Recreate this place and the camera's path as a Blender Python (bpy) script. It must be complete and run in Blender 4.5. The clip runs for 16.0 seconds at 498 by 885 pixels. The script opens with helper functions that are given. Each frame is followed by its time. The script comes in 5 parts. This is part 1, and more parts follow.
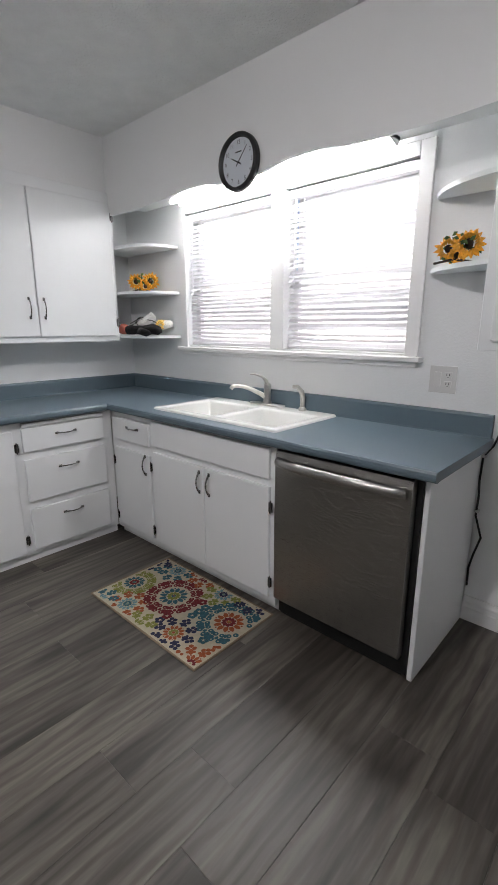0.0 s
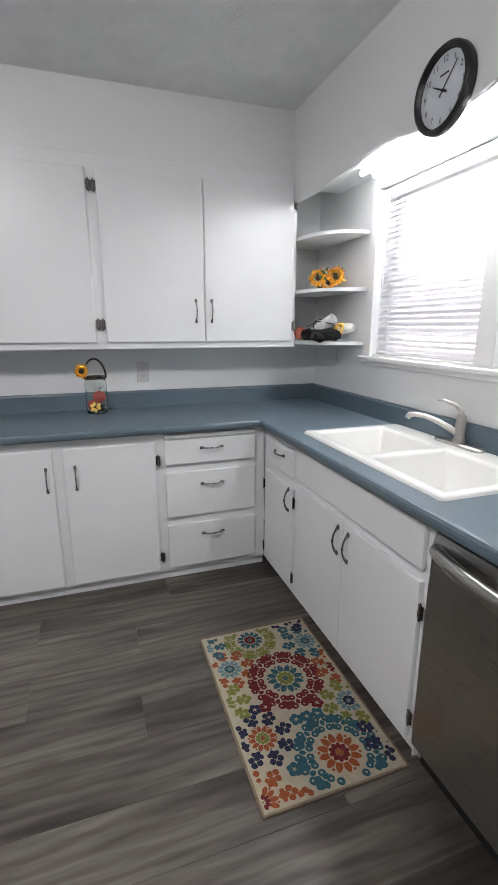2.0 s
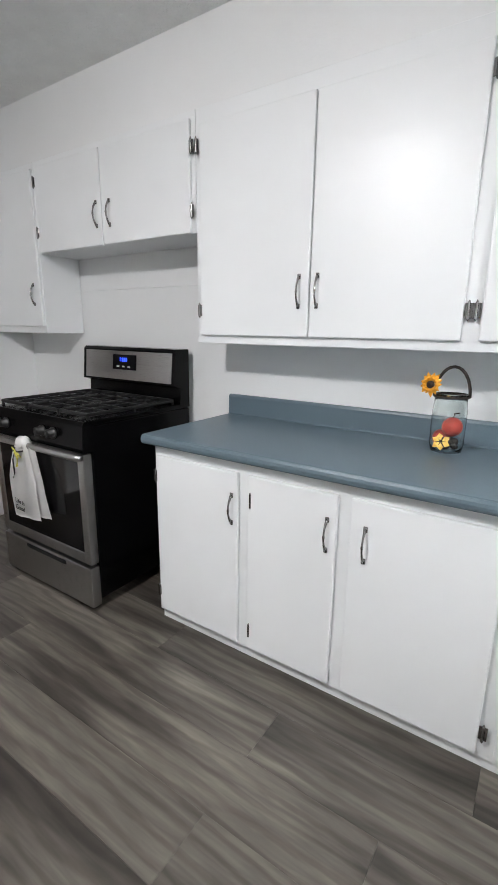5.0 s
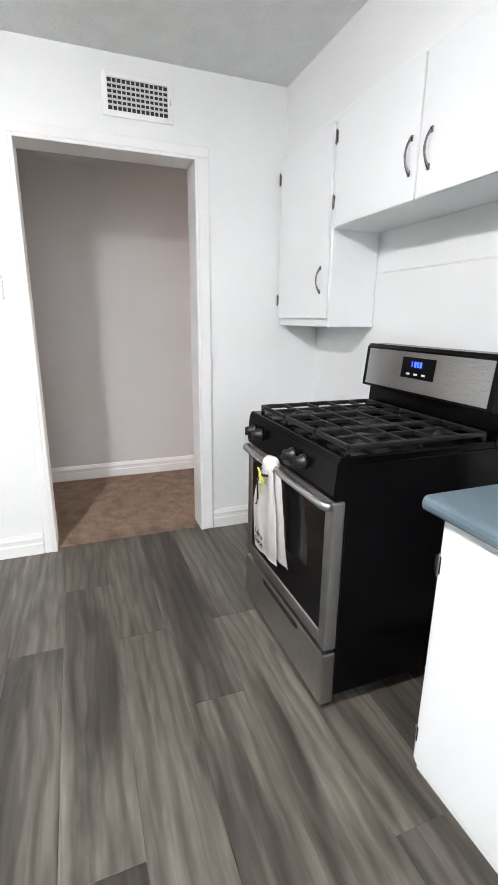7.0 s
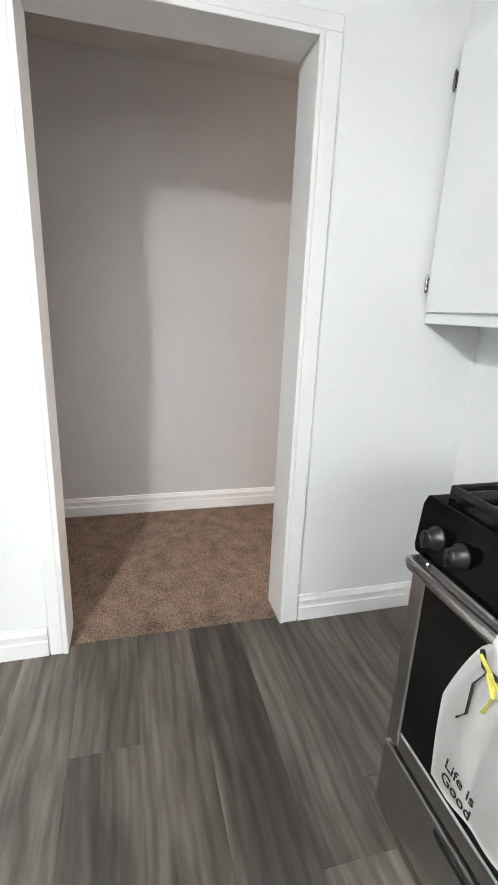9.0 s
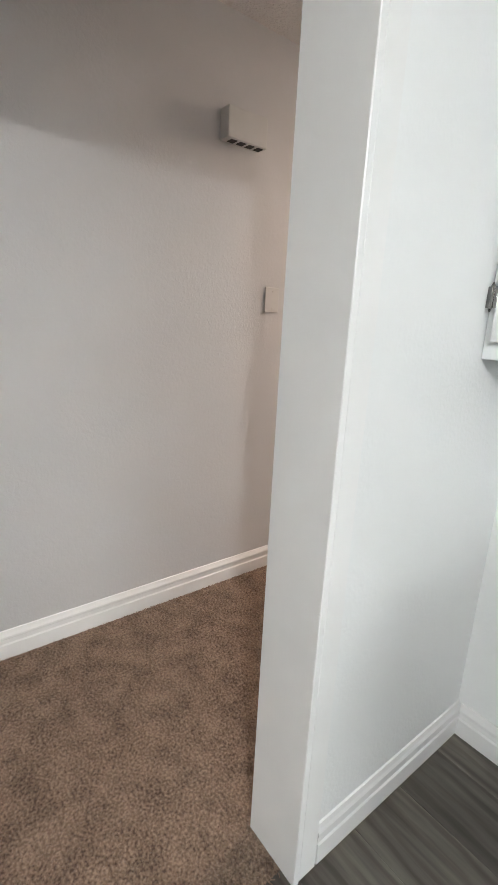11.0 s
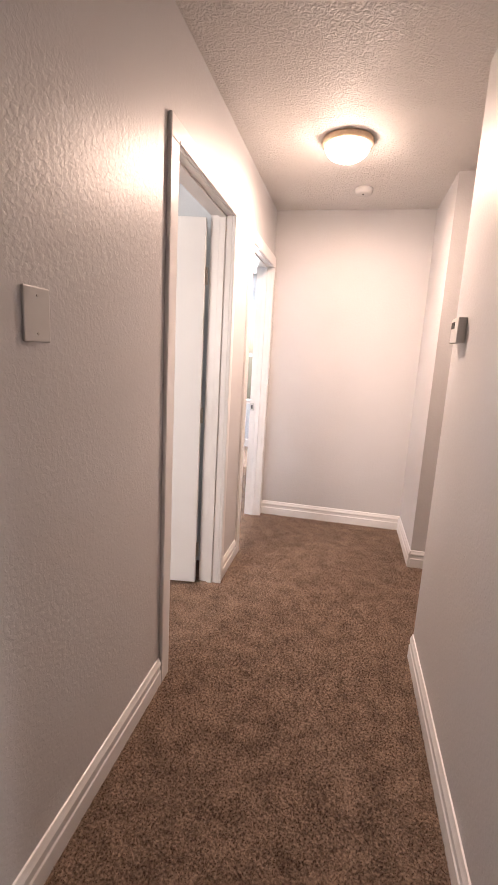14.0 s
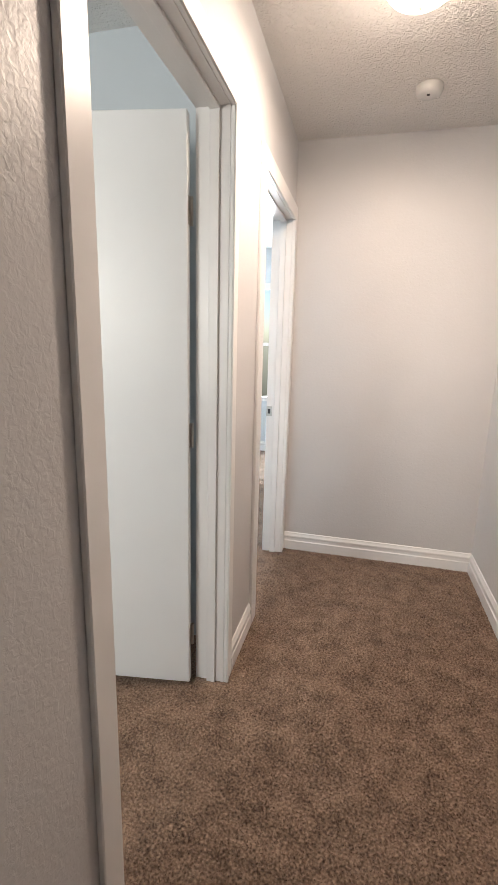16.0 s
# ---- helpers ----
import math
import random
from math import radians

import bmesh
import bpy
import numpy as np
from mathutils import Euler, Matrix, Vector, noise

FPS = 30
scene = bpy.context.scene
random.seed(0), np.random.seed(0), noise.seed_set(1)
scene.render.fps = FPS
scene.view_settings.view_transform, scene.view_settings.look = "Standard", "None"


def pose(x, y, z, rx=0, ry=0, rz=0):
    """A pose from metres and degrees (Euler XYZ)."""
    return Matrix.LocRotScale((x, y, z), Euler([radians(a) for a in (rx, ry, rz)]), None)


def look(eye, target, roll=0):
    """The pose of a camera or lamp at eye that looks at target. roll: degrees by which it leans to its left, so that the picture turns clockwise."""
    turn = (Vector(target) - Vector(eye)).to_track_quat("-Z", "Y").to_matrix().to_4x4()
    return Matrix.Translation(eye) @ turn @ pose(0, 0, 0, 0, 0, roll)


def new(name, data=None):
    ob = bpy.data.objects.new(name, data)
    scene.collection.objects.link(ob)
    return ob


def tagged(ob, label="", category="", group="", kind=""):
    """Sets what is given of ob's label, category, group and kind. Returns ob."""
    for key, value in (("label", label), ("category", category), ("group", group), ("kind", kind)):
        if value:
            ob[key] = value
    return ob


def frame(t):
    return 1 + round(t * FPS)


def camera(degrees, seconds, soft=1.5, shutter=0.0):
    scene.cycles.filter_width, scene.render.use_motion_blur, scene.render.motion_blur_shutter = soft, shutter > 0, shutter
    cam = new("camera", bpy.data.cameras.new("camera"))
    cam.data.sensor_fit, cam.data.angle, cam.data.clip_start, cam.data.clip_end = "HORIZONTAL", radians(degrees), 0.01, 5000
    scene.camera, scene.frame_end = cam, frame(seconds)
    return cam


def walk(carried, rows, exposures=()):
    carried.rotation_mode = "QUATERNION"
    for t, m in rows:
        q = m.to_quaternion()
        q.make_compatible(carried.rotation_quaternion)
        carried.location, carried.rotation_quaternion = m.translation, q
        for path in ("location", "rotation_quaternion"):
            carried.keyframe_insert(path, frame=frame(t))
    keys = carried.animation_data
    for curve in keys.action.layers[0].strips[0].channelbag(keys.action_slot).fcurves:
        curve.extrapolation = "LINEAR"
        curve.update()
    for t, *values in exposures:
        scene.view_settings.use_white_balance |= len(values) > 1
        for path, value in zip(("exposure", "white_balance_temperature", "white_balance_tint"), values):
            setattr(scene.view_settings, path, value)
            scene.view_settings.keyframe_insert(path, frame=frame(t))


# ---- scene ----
cam = camera(57.4, 16.0)
PATH = [
    (0, (-2.098, -3.172, 1.35), (-0.67, -1.862, 0.856), 0.0),
    (0.5, (-1.913, -3.126, 1.35), (-0.679, -1.631, 0.859), 0.4),
    (1, (-1.741, -3.011, 1.364), (-0.646, -1.412, 0.869), -0.4),
    (1.5, (-1.612, -2.938, 1.376), (-0.691, -1.234, 0.878), -0.7),
    (2, (-1.469, -2.891, 1.373), (-0.843, -1.057, 0.879), 0.1),
    (2.5, (-1.349, -2.757, 1.371), (-0.944, -0.864, 0.868), -0.7),
    (3, (-1.246, -2.574, 1.363), (-1.029, -0.651, 0.86), -1.2),
    (3.5, (-1.18, -2.438, 1.317), (-1.277, -0.495, 0.852), 1.4),
    (3.7, (-1.146, -2.376, 1.32), (-1.397, -0.45, 0.842), 1.0),
    (5.8, (-1.197, -1.691, 1.315), (-2.608, -0.363, 0.82), 1.0),
    (6, (-1.265, -1.646, 1.32), (-2.744, -0.398, 0.816), 0.7),
    (6.5, (-1.479, -1.524, 1.311), (-3.158, -0.565, 0.799), 0.9),
    (7, (-1.704, -1.435, 1.314), (-3.51, -0.757, 0.788), 0.6),
    (7.5, (-1.958, -1.429, 1.314), (-3.789, -0.829, 0.778), 0.4),
    (8, (-2.22, -1.389, 1.302), (-4.064, -0.837, 0.757), 1.2),
    (8.5, (-2.483, -1.352, 1.301), (-4.337, -0.847, 0.747), 2.4),
    (8.7, (-2.586, -1.361, 1.301), (-4.442, -0.870, 0.739), 2.4),
    (11, (-3.778, -1.398, 1.334), (-5.302, -0.205, 0.829), 2.8),
    (11.5, (-4.04, -1.361, 1.347), (-5.328, 0.091, 0.868), 4.3),
    (12, (-4.23, -1.3, 1.36), (-5.325, 0.309, 0.9), 6.9),
    (12.5, (-4.397, -1.285, 1.364), (-5.292, 0.453, 0.941), 7.4),
    (13, (-4.577, -1.175, 1.375), (-5.332, 0.63, 0.964), 7.5),
    (13.5, (-4.744, -0.993, 1.374), (-5.418, 0.846, 0.97), 5.8),
    (14, (-4.885, -0.804, 1.391), (-5.285, 1.118, 1.01), 3.1),
    (14.5, (-4.944, -0.578, 1.394), (-5.237, 1.362, 1.009), 2.7),
    (15, (-4.998, -0.332, 1.393), (-5.306, 1.604, 0.996), 2.1),
    (15.5, (-5.086, -0.097, 1.395), (-5.4, 1.835, 0.984), 1.8),
    (16, (-5.083, 0.132, 1.360), (-5.556, 2.030, 0.943), 1.4),
]
EXPOSURES = [(0, -0.02, 6650, 17), (2, 0.17, 6620, 17), (3.5, 0.50, 6550, 15), (5.8, 1.18, 6600, 14), (7, 1.68, 6550, 13), (8.7, 1.74, 6550, 11), (11, 1.60, 6600, 9), (12, 1.50, 7200, 18),
             (13, 1.22, 7950, 31), (14, 0.94, 7300, 24), (15, 0.66, 6650, 11), (16, 0.56, 6600, 9)]
walk(cam, [(t, look(eye, target, roll)) for t, eye, target, roll in PATH], EXPOSURES)

# ---- world, sun and lamps ----
world = bpy.data.worlds.new("sky")
scene.world = world
world.use_nodes = True
wn = world.node_tree.nodes
sky = wn.new("ShaderNodeTexSky")
sky.sky_type, sky.sun_disc = "NISHITA", False
sky.sun_elevation, sky.sun_rotation = radians(50), radians(200)
wn["Background"].inputs[1].default_value = 0.12
world.node_tree.links.new(sky.outputs[0], wn["Background"].inputs[0])


def lamp(name, kind, m, energy, color, size=0.1, size_y=0.0):
    data = bpy.data.lights.new(name, kind)
    data.energy, data.color = energy, color
    if kind == "AREA":
        data.shape, data.size, data.size_y = "RECTANGLE", size, size_y
    elif kind == "SUN":
        data.angle = radians(0.5)
    else:
        data.shadow_soft_size = size
    ob = new(name, data)
    ob.matrix_basis = m
    return ob


lamp("sun", "SUN", look((6, 12, 16), (0, 0, 0)), 3.0, (1, 0.95, 0.88))
KITCHEN_WINDOW = 46.0
lamp("window_daylight", "AREA", look((0.40, -1.47, 1.95), (-1, -1.47, 1.95)), KITCHEN_WINDOW, (0.93, 0.97, 1.0), 3.2, 2.4)
lamp("bedroom_window_daylight", "AREA", look((-6.7, 6.35, 1.5), (-6.7, 0, 1.3)), 620.0, (0.85, 0.93, 1.0), 3.2, 3.0)
# added fill with no known window behind it; brightens the open door leaf
lamp("side_room_fill", "AREA", look((-7.0, -1.28, 1.7), (-7.0, 1, 1.5)), 34.0, (1.0, 0.97, 0.92), 0.8, 0.8)
lamp("kitchen_ceiling_bulb", "POINT", pose(-2.25, -2.3, 2.44), 28.0, (0.95, 0.98, 1.0), 0.08)
# extra lamp inside the dome, added to throw more of its light down
lamp("kitchen_dome_down_fill", "AREA", pose(-2.25, -2.3, 2.44), 17.0, (0.95, 0.98, 1.0), 0.16, 0.16)
lamp("hall_bulb", "POINT", pose(-5.0, 1.88, 2.43), 3.0, (1.0, 0.79, 0.65), 0.10)
# added downward fill in the hall dome, no separate fitting
lamp("hall_dome_down_fill", "AREA", pose(-5.0, 1.88, 2.43), 19.0, (1.0, 0.79, 0.65), 0.18, 0.18)

# ---- materials ----


def rgba(c):
    return (*c, 1.0)


def material(name, color, rough=0.5, metal=0.0, bump=0.0, bump_scale=200.0, vary=0.0, vary_scale=3.0, rough_vary=0.0,
             emit=None, strength=0.0, coat=0.0, distort=0.0, detail=3.0, relief=0.004):
    """A surface with large soft variation of its colour and fine relief."""
    m = bpy.data.materials.new(name)
    m.use_nodes = True
    n, l = m.node_tree.nodes, m.node_tree.links
    b = n["Principled BSDF"]
    b.inputs["Base Color"].default_value = rgba(color)
    b.inputs["Roughness"].default_value = rough
    b.inputs["Metallic"].default_value = metal
    b.inputs["Coat Weight"].default_value = coat
    if emit:
        b.inputs["Emission Color"].default_value = rgba(emit)
        b.inputs["Emission Strength"].default_value = strength
    geo = n.new("ShaderNodeNewGeometry")
    if vary:
        t = n.new("ShaderNodeTexNoise")
        t.inputs["Scale"].default_value, t.inputs["Detail"].default_value = vary_scale, 6
        l.new(geo.outputs["Position"], t.inputs["Vector"])
        r = n.new("ShaderNodeValToRGB")
        r.color_ramp.elements[0].position, r.color_ramp.elements[1].position = 0.3, 0.7
        r.color_ramp.elements[0].color = rgba([c * (1 - vary) for c in color])
        r.color_ramp.elements[1].color = rgba([min(1, c * (1 + vary)) for c in color])
        l.new(t.outputs[0], r.inputs[0])
        l.new(r.outputs[0], b.inputs["Base Color"])
        if rough_vary:
            k = n.new("ShaderNodeMapRange")
            k.inputs[3].default_value, k.inputs[4].default_value = rough - rough_vary, rough + rough_vary
            l.new(t.outputs[0], k.inputs[0])
            l.new(k.outputs[0], b.inputs["Roughness"])
    if bump:
        t2 = n.new("ShaderNodeTexNoise")
        t2.inputs["Scale"].default_value, t2.inputs["Detail"].default_value = bump_scale, detail
        t2.inputs["Distortion"].default_value = distort
        l.new(geo.outputs["Position"], t2.inputs["Vector"])
        bp = n.new("ShaderNodeBump")
        bp.inputs["Strength"].default_value, bp.inputs["Distance"].default_value = bump, relief
        l.new(t2.outputs[0], bp.inputs["Height"])
        l.new(bp.outputs[0], b.inputs["Normal"])
    return m


def plank_material():
    """Grey-brown wood print: long streaks, cathedral figure and dark knots, a different piece of it on every plank."""
    m = bpy.data.materials.new("vinyl plank")
    m.use_nodes = True
    n, l = m.node_tree.nodes, m.node_tree.links
    b = n["Principled BSDF"]
    geo, info = n.new("ShaderNodeNewGeometry"), n.new("ShaderNodeObjectInfo")
    off = n.new("ShaderNodeVectorMath")
    off.operation = "MULTIPLY_ADD"
    off.inputs[1].default_value = (1, 1, 1)
    mul = n.new("ShaderNodeVectorMath")
    mul.operation = "SCALE"
    mul.inputs[0].default_value = (37.0, 11.0, 5.0)
    l.new(info.outputs["Random"], mul.inputs["Scale"])
    l.new(geo.outputs["Position"], off.inputs[0])
    l.new(mul.outputs[0], off.inputs[2])

    def streak(sx, sy, scale, detail, distort):
        mp = n.new("ShaderNodeMapping")
        mp.inputs["Scale"].default_value = (sx, sy, 1)
        l.new(off.outputs[0], mp.inputs[0])
        t = n.new("ShaderNodeTexNoise")
        t.inputs["Scale"].default_value, t.inputs["Detail"].default_value, t.inputs["Distortion"].default_value = scale, detail, distort
        l.new(mp.outputs[0], t.inputs["Vector"])
        return t.outputs[0]

    broad = streak(0.75, 5.5, 1.15, 8, 0.9)
    fine = streak(1.8, 20.0, 2.2, 7, 0.5)
    wm, wave = n.new("ShaderNodeMapping"), n.new("ShaderNodeTexWave")
    wm.inputs["Scale"].default_value = (0.9, 3.4, 1)
    wave.bands_direction = "Y"
    for key, value in (("Scale", 1.9), ("Distortion", 7.0), ("Detail", 4.0), ("Detail Scale", 1.1), ("Detail Roughness", 0.5)):
        wave.inputs[key].default_value = value
    l.new(off.outputs[0], wm.inputs[0])
    l.new(wm.outputs[0], wave.inputs["Vector"])
    ring = wave.outputs["Fac"]
    ramp = n.new("ShaderNodeValToRGB")
    e = ramp.color_ramp.elements
    e[0].position, e[0].color = 0.36, rgba((0.038, 0.032, 0.027))
    e[1].position, e[1].color = 0.67, rgba((0.148, 0.133, 0.112))
    mid = e.new(0.47)
    mid.color = rgba((0.082, 0.072, 0.061))
    l.new(broad, ramp.inputs[0])
    mix = n.new("ShaderNodeMix")
    mix.data_type, mix.blend_type = "RGBA", "OVERLAY"
    mix.inputs[0].default_value = 0.38
    l.new(ramp.outputs[0], mix.inputs[6])
    grain = n.new("ShaderNodeMapRange")
    for i, value in ((1, 0.33), (2, 0.67), (3, 0.15), (4, 0.82)):
        grain.inputs[i].default_value = value
    l.new(fine, grain.inputs[0])
    l.new(grain.outputs[0], mix.inputs[7])
    dark = n.new("ShaderNodeValToRGB")
    d = dark.color_ramp.elements
    d[0].position, d[0].color = 0.05, rgba((0.52, 0.48, 0.45))
    d[1].position, d[1].color = 0.5, rgba((1, 1, 1))
    l.new(ring, dark.inputs[0])
    mix2 = n.new("ShaderNodeMix")
    mix2.data_type, mix2.blend_type = "RGBA", "MULTIPLY"
    mix2.inputs[0].default_value = 0.62
    l.new(mix.outputs[2], mix2.inputs[6])
    l.new(dark.outputs[0], mix2.inputs[7])
    # sparse dark knots drawn out along the grain
    km, knot = n.new("ShaderNodeMapping"), n.new("ShaderNodeTexVoronoi")
    km.inputs["Scale"].default_value = (1.9, 6.5, 1)
    knot.inputs["Scale"].default_value = 1.0
    warp = n.new("ShaderNodeVectorMath")
    warp.operation = "MULTIPLY_ADD"
    warp.inputs[1].default_value = (0.25, 0.25, 0)
    l.new(off.outputs[0], km.inputs[0])
    l.new(broad, warp.inputs[0])
    l.new(km.outputs[0], warp.inputs[2])
    l.new(warp.outputs[0], knot.inputs["Vector"])
    kr = n.new("ShaderNodeMapRange")
    for i, value in ((1, 0.03), (2, 0.17), (3, 0.45), (4, 1.0)):
        kr.inputs[i].default_value = value
    l.new(knot.outputs["Distance"], kr.inputs[0])
    mix3 = n.new("ShaderNodeMix")
    mix3.data_type, mix3.blend_type = "RGBA", "MULTIPLY"
    mix3.inputs[0].default_value = 0.9
    l.new(mix2.outputs[2], mix3.inputs[6])
    l.new(kr.outputs[0], mix3.inputs[7])
    tone = n.new("ShaderNodeHueSaturation")
    k = n.new("ShaderNodeMapRange")
    k.inputs[3].default_value, k.inputs[4].default_value = 0.84, 1.22
    l.new(info.outputs["Random"], k.inputs[0])
    l.new(k.outputs[0], tone.inputs["Value"])
    l.new(mix3.outputs[2], tone.inputs["Color"])
    l.new(tone.outputs[0], b.inputs["Base Color"])
    b.inputs["Roughness"].default_value = 0.42
    bp = n.new("ShaderNodeBump")
    bp.inputs["Strength"].default_value, bp.inputs["Distance"].default_value = 0.25, 0.001
    l.new(fine, bp.inputs["Height"])
    l.new(bp.outputs[0], b.inputs["Normal"])
    return m


def brushed(name, color, rough, axis):
    """Brushed metal: fine scratches along one axis."""
    m = material(name, color, rough, 1.0)
    n, l = m.node_tree.nodes, m.node_tree.links
    b, geo, mp, t = n["Principled BSDF"], n.new("ShaderNodeNewGeometry"), n.new("ShaderNodeMapping"), n.new("ShaderNodeTexNoise")
    s = [400.0, 400.0, 400.0]
    s[axis] = 4.0
    mp.inputs["Scale"].default_value = s
    l.new(geo.outputs["Position"], mp.inputs[0])
    l.new(mp.outputs[0], t.inputs["Vector"])
    k = n.new("ShaderNodeMapRange")
    k.inputs[3].default_value, k.inputs[4].default_value = rough - 0.07, rough + 0.1
    l.new(t.outputs[0], k.inputs[0])
    l.new(k.outputs[0], b.inputs["Roughness"])
    bp = n.new("ShaderNodeBump")
    bp.inputs["Strength"].default_value, bp.inputs["Distance"].default_value = 0.03, 0.0003
    l.new(t.outputs[0], bp.inputs["Height"])
    l.new(bp.outputs[0], b.inputs["Normal"])
    return m


def carpet_material():
    m = material("brown carpet", (0.15, 0.105, 0.08), 0.95)
    n, l = m.node_tree.nodes, m.node_tree.links
    b, geo = n["Principled BSDF"], n.new("ShaderNodeNewGeometry")
    fine, big = n.new("ShaderNodeTexNoise"), n.new("ShaderNodeTexNoise")
    fine.inputs["Scale"].default_value, fine.inputs["Detail"].default_value = 120, 4
    big.inputs["Scale"].default_value, big.inputs["Detail"].default_value = 11, 6
    for t in (fine, big):
        l.new(geo.outputs["Position"], t.inputs["Vector"])
    add = n.new("ShaderNodeMath")
    add.operation = "MULTIPLY_ADD"
    add.inputs[1].default_value = 0.5
    l.new(big.outputs[0], add.inputs[0])
    l.new(fine.outputs[0], add.inputs[2])
    r = n.new("ShaderNodeValToRGB")
    e = r.color_ramp.elements
    e[0].position, e[0].color = 0.56, rgba((0.115, 0.075, 0.055))
    e[1].position, e[1].color = 0.94, rgba((0.40, 0.288, 0.215))
    l.new(add.outputs[0], r.inputs[0])
    l.new(r.outputs[0], b.inputs["Base Color"])
    b.inputs["Specular IOR Level"].default_value = 0.1
    b.inputs["Sheen Weight"].default_value = 0.15
    bp = n.new("ShaderNodeBump")
    bp.inputs["Strength"].default_value, bp.inputs["Distance"].default_value = 0.8, 0.005
    l.new(fine.outputs[0], bp.inputs["Height"])
    l.new(bp.outputs[0], b.inputs["Normal"])
    return m


def glass_material(name, color=(1, 1, 1), rough=0.0):
    m = material(name, color, rough)
    m.node_tree.nodes["Principled BSDF"].inputs["Transmission Weight"].default_value = 1.0
    return m


WALL = material("white wall paint", (0.80, 0.812, 0.812), 0.45, bump=0.25, bump_scale=90, vary=0.02, vary_scale=1.2)
SOFFIT = material("white ceiling texture", (0.80, 0.81, 0.80), 0.75, bump=0.9, bump_scale=50, vary=0.04, vary_scale=9, distort=1.0, relief=0.009)
HALLWALL = material("grey hall paint", (0.60, 0.595, 0.60), 0.42, bump=0.3, bump_scale=75, vary=0.03, vary_scale=1.5, distort=0.6)
HALLCEIL = material("knockdown ceiling", (0.70, 0.68, 0.66), 0.6, bump=1.0, bump_scale=48, vary=0.03, distort=1.4, relief=0.009)
CAB = material("white cabinet enamel", (0.81, 0.83, 0.835), 0.36, bump=0.10, bump_scale=35, vary=0.025, vary_scale=2.0)
TRIM = material("white trim enamel", (0.81, 0.81, 0.805), 0.35, bump=0.10, bump_scale=30, vary=0.03, vary_scale=4.0)
COUNTER = material("blue grey laminate", (0.098, 0.140, 0.168), 0.36, bump=0.06, bump_scale=400, vary=0.06, vary_scale=180)
PORCELAIN = material("white enamel sink", (0.84, 0.84, 0.81), 0.14, vary=0.02, vary_scale=6)
CHROME = material("polished chrome", (0.27, 0.265, 0.26), 0.18, 1.0, vary=0.15, vary_scale=40)
NICKEL = material("brushed nickel", (0.55, 0.53, 0.50), 0.28, 1.0, vary=0.08, vary_scale=60)
STEEL = brushed("stainless steel", (0.42, 0.41, 0.39), 0.28, 1)
STEELX = brushed("stainless steel range", (0.46, 0.455, 0.45), 0.28, 0)
BLACK = material("black enamel", (0.002, 0.002, 0.0022), 0.2, vary=0.2, vary_scale=5)
BLACK.node_tree.nodes["Principled BSDF"].inputs["Specular IOR Level"].default_value = 0.12
IRON = material("cast iron", (0.006, 0.006, 0.0065), 0.42, bump=0.25, bump_scale=300, vary=0.2, vary_scale=30)
BLACKPLASTIC = material("black plastic", (0.007, 0.007, 0.0075), 0.4, vary=0.2, vary_scale=30)
OVENGLASS = material("dark oven glass", (0.003, 0.003, 0.0035), 0.07)
DISPLAY = material("blue display digits", (0.02, 0.05, 0.4), 0.3, emit=(0.02, 0.06, 1.0), strength=1.6)
PLASTIC = material("white plastic plate", (0.62, 0.615, 0.60), 0.35, vary=0.02, vary_scale=20)
SLOT = material("dark slot", (0.02, 0.02, 0.02), 0.6, vary=0.1)
PLANK = plank_material()
UNDER = material("grey underlay", (0.15, 0.14, 0.125), 0.9, vary=0.2)
CARPET = carpet_material()
GLASS = glass_material("window glass")
JAR = glass_material("clear jar glass", (0.93, 0.97, 0.96), 0.02)
SLAT = material("white blind slat", (0.80, 0.79, 0.81), 0.4, vary=0.02, vary_scale=20)
LIT = material("lit opal glass", (0.9, 0.88, 0.85), 0.3, emit=(1.0, 0.86, 0.74), strength=15.0)
TUBE = material("lit fluorescent diffuser", (0.9, 0.9, 0.9), 0.3, emit=(0.95, 1.0, 1.0), strength=40.0)
BRASS = material("bronze lamp ring", (0.72, 0.54, 0.38), 0.4, 0.0, vary=0.1, vary_scale=20)
BEDWALL = material("pale blue bedroom paint", (0.58, 0.64, 0.68), 0.5, bump=0.2, bump_scale=80, vary=0.02)
CLOTH = material("white cotton towel", (0.84, 0.83, 0.81), 0.9, bump=0.7, bump_scale=450, vary=0.03, vary_scale=8)
ORANGE = material("orange silk petals", (0.86, 0.36, 0.02), 0.6, vary=0.25, vary_scale=60)
YELLOW = material("yellow silk petals", (0.88, 0.55, 0.12), 0.6, vary=0.2, vary_scale=60)
SEED = material("brown seed head", (0.035, 0.018, 0.01), 0.9, bump=0.8, bump_scale=500)
LEAF = material("green silk leaf", (0.06, 0.12, 0.03), 0.6, vary=0.3, vary_scale=60)
RED = material("red apple skin", (0.36, 0.045, 0.03), 0.3, vary=0.4, vary_scale=40)
PINK = material("coral peach skin", (0.60, 0.17, 0.12), 0.5, vary=0.2, vary_scale=40)
BARK = material("dark twig", (0.03, 0.02, 0.015), 0.8, bump=0.6, bump_scale=200)
RUGBASE = material("cream rug pile", (0.42, 0.37, 0.275), 0.95, bump=0.8, bump_scale=600, vary=0.08, vary_scale=40)
RUGEDGE = material("tan rug binding", (0.22, 0.16, 0.11), 0.9, bump=0.8, bump_scale=500, vary=0.15, vary_scale=60)


def rug_dye(name, c):
    return material(name, c, 0.95, bump=0.8, bump_scale=600, vary=0.22, vary_scale=90)


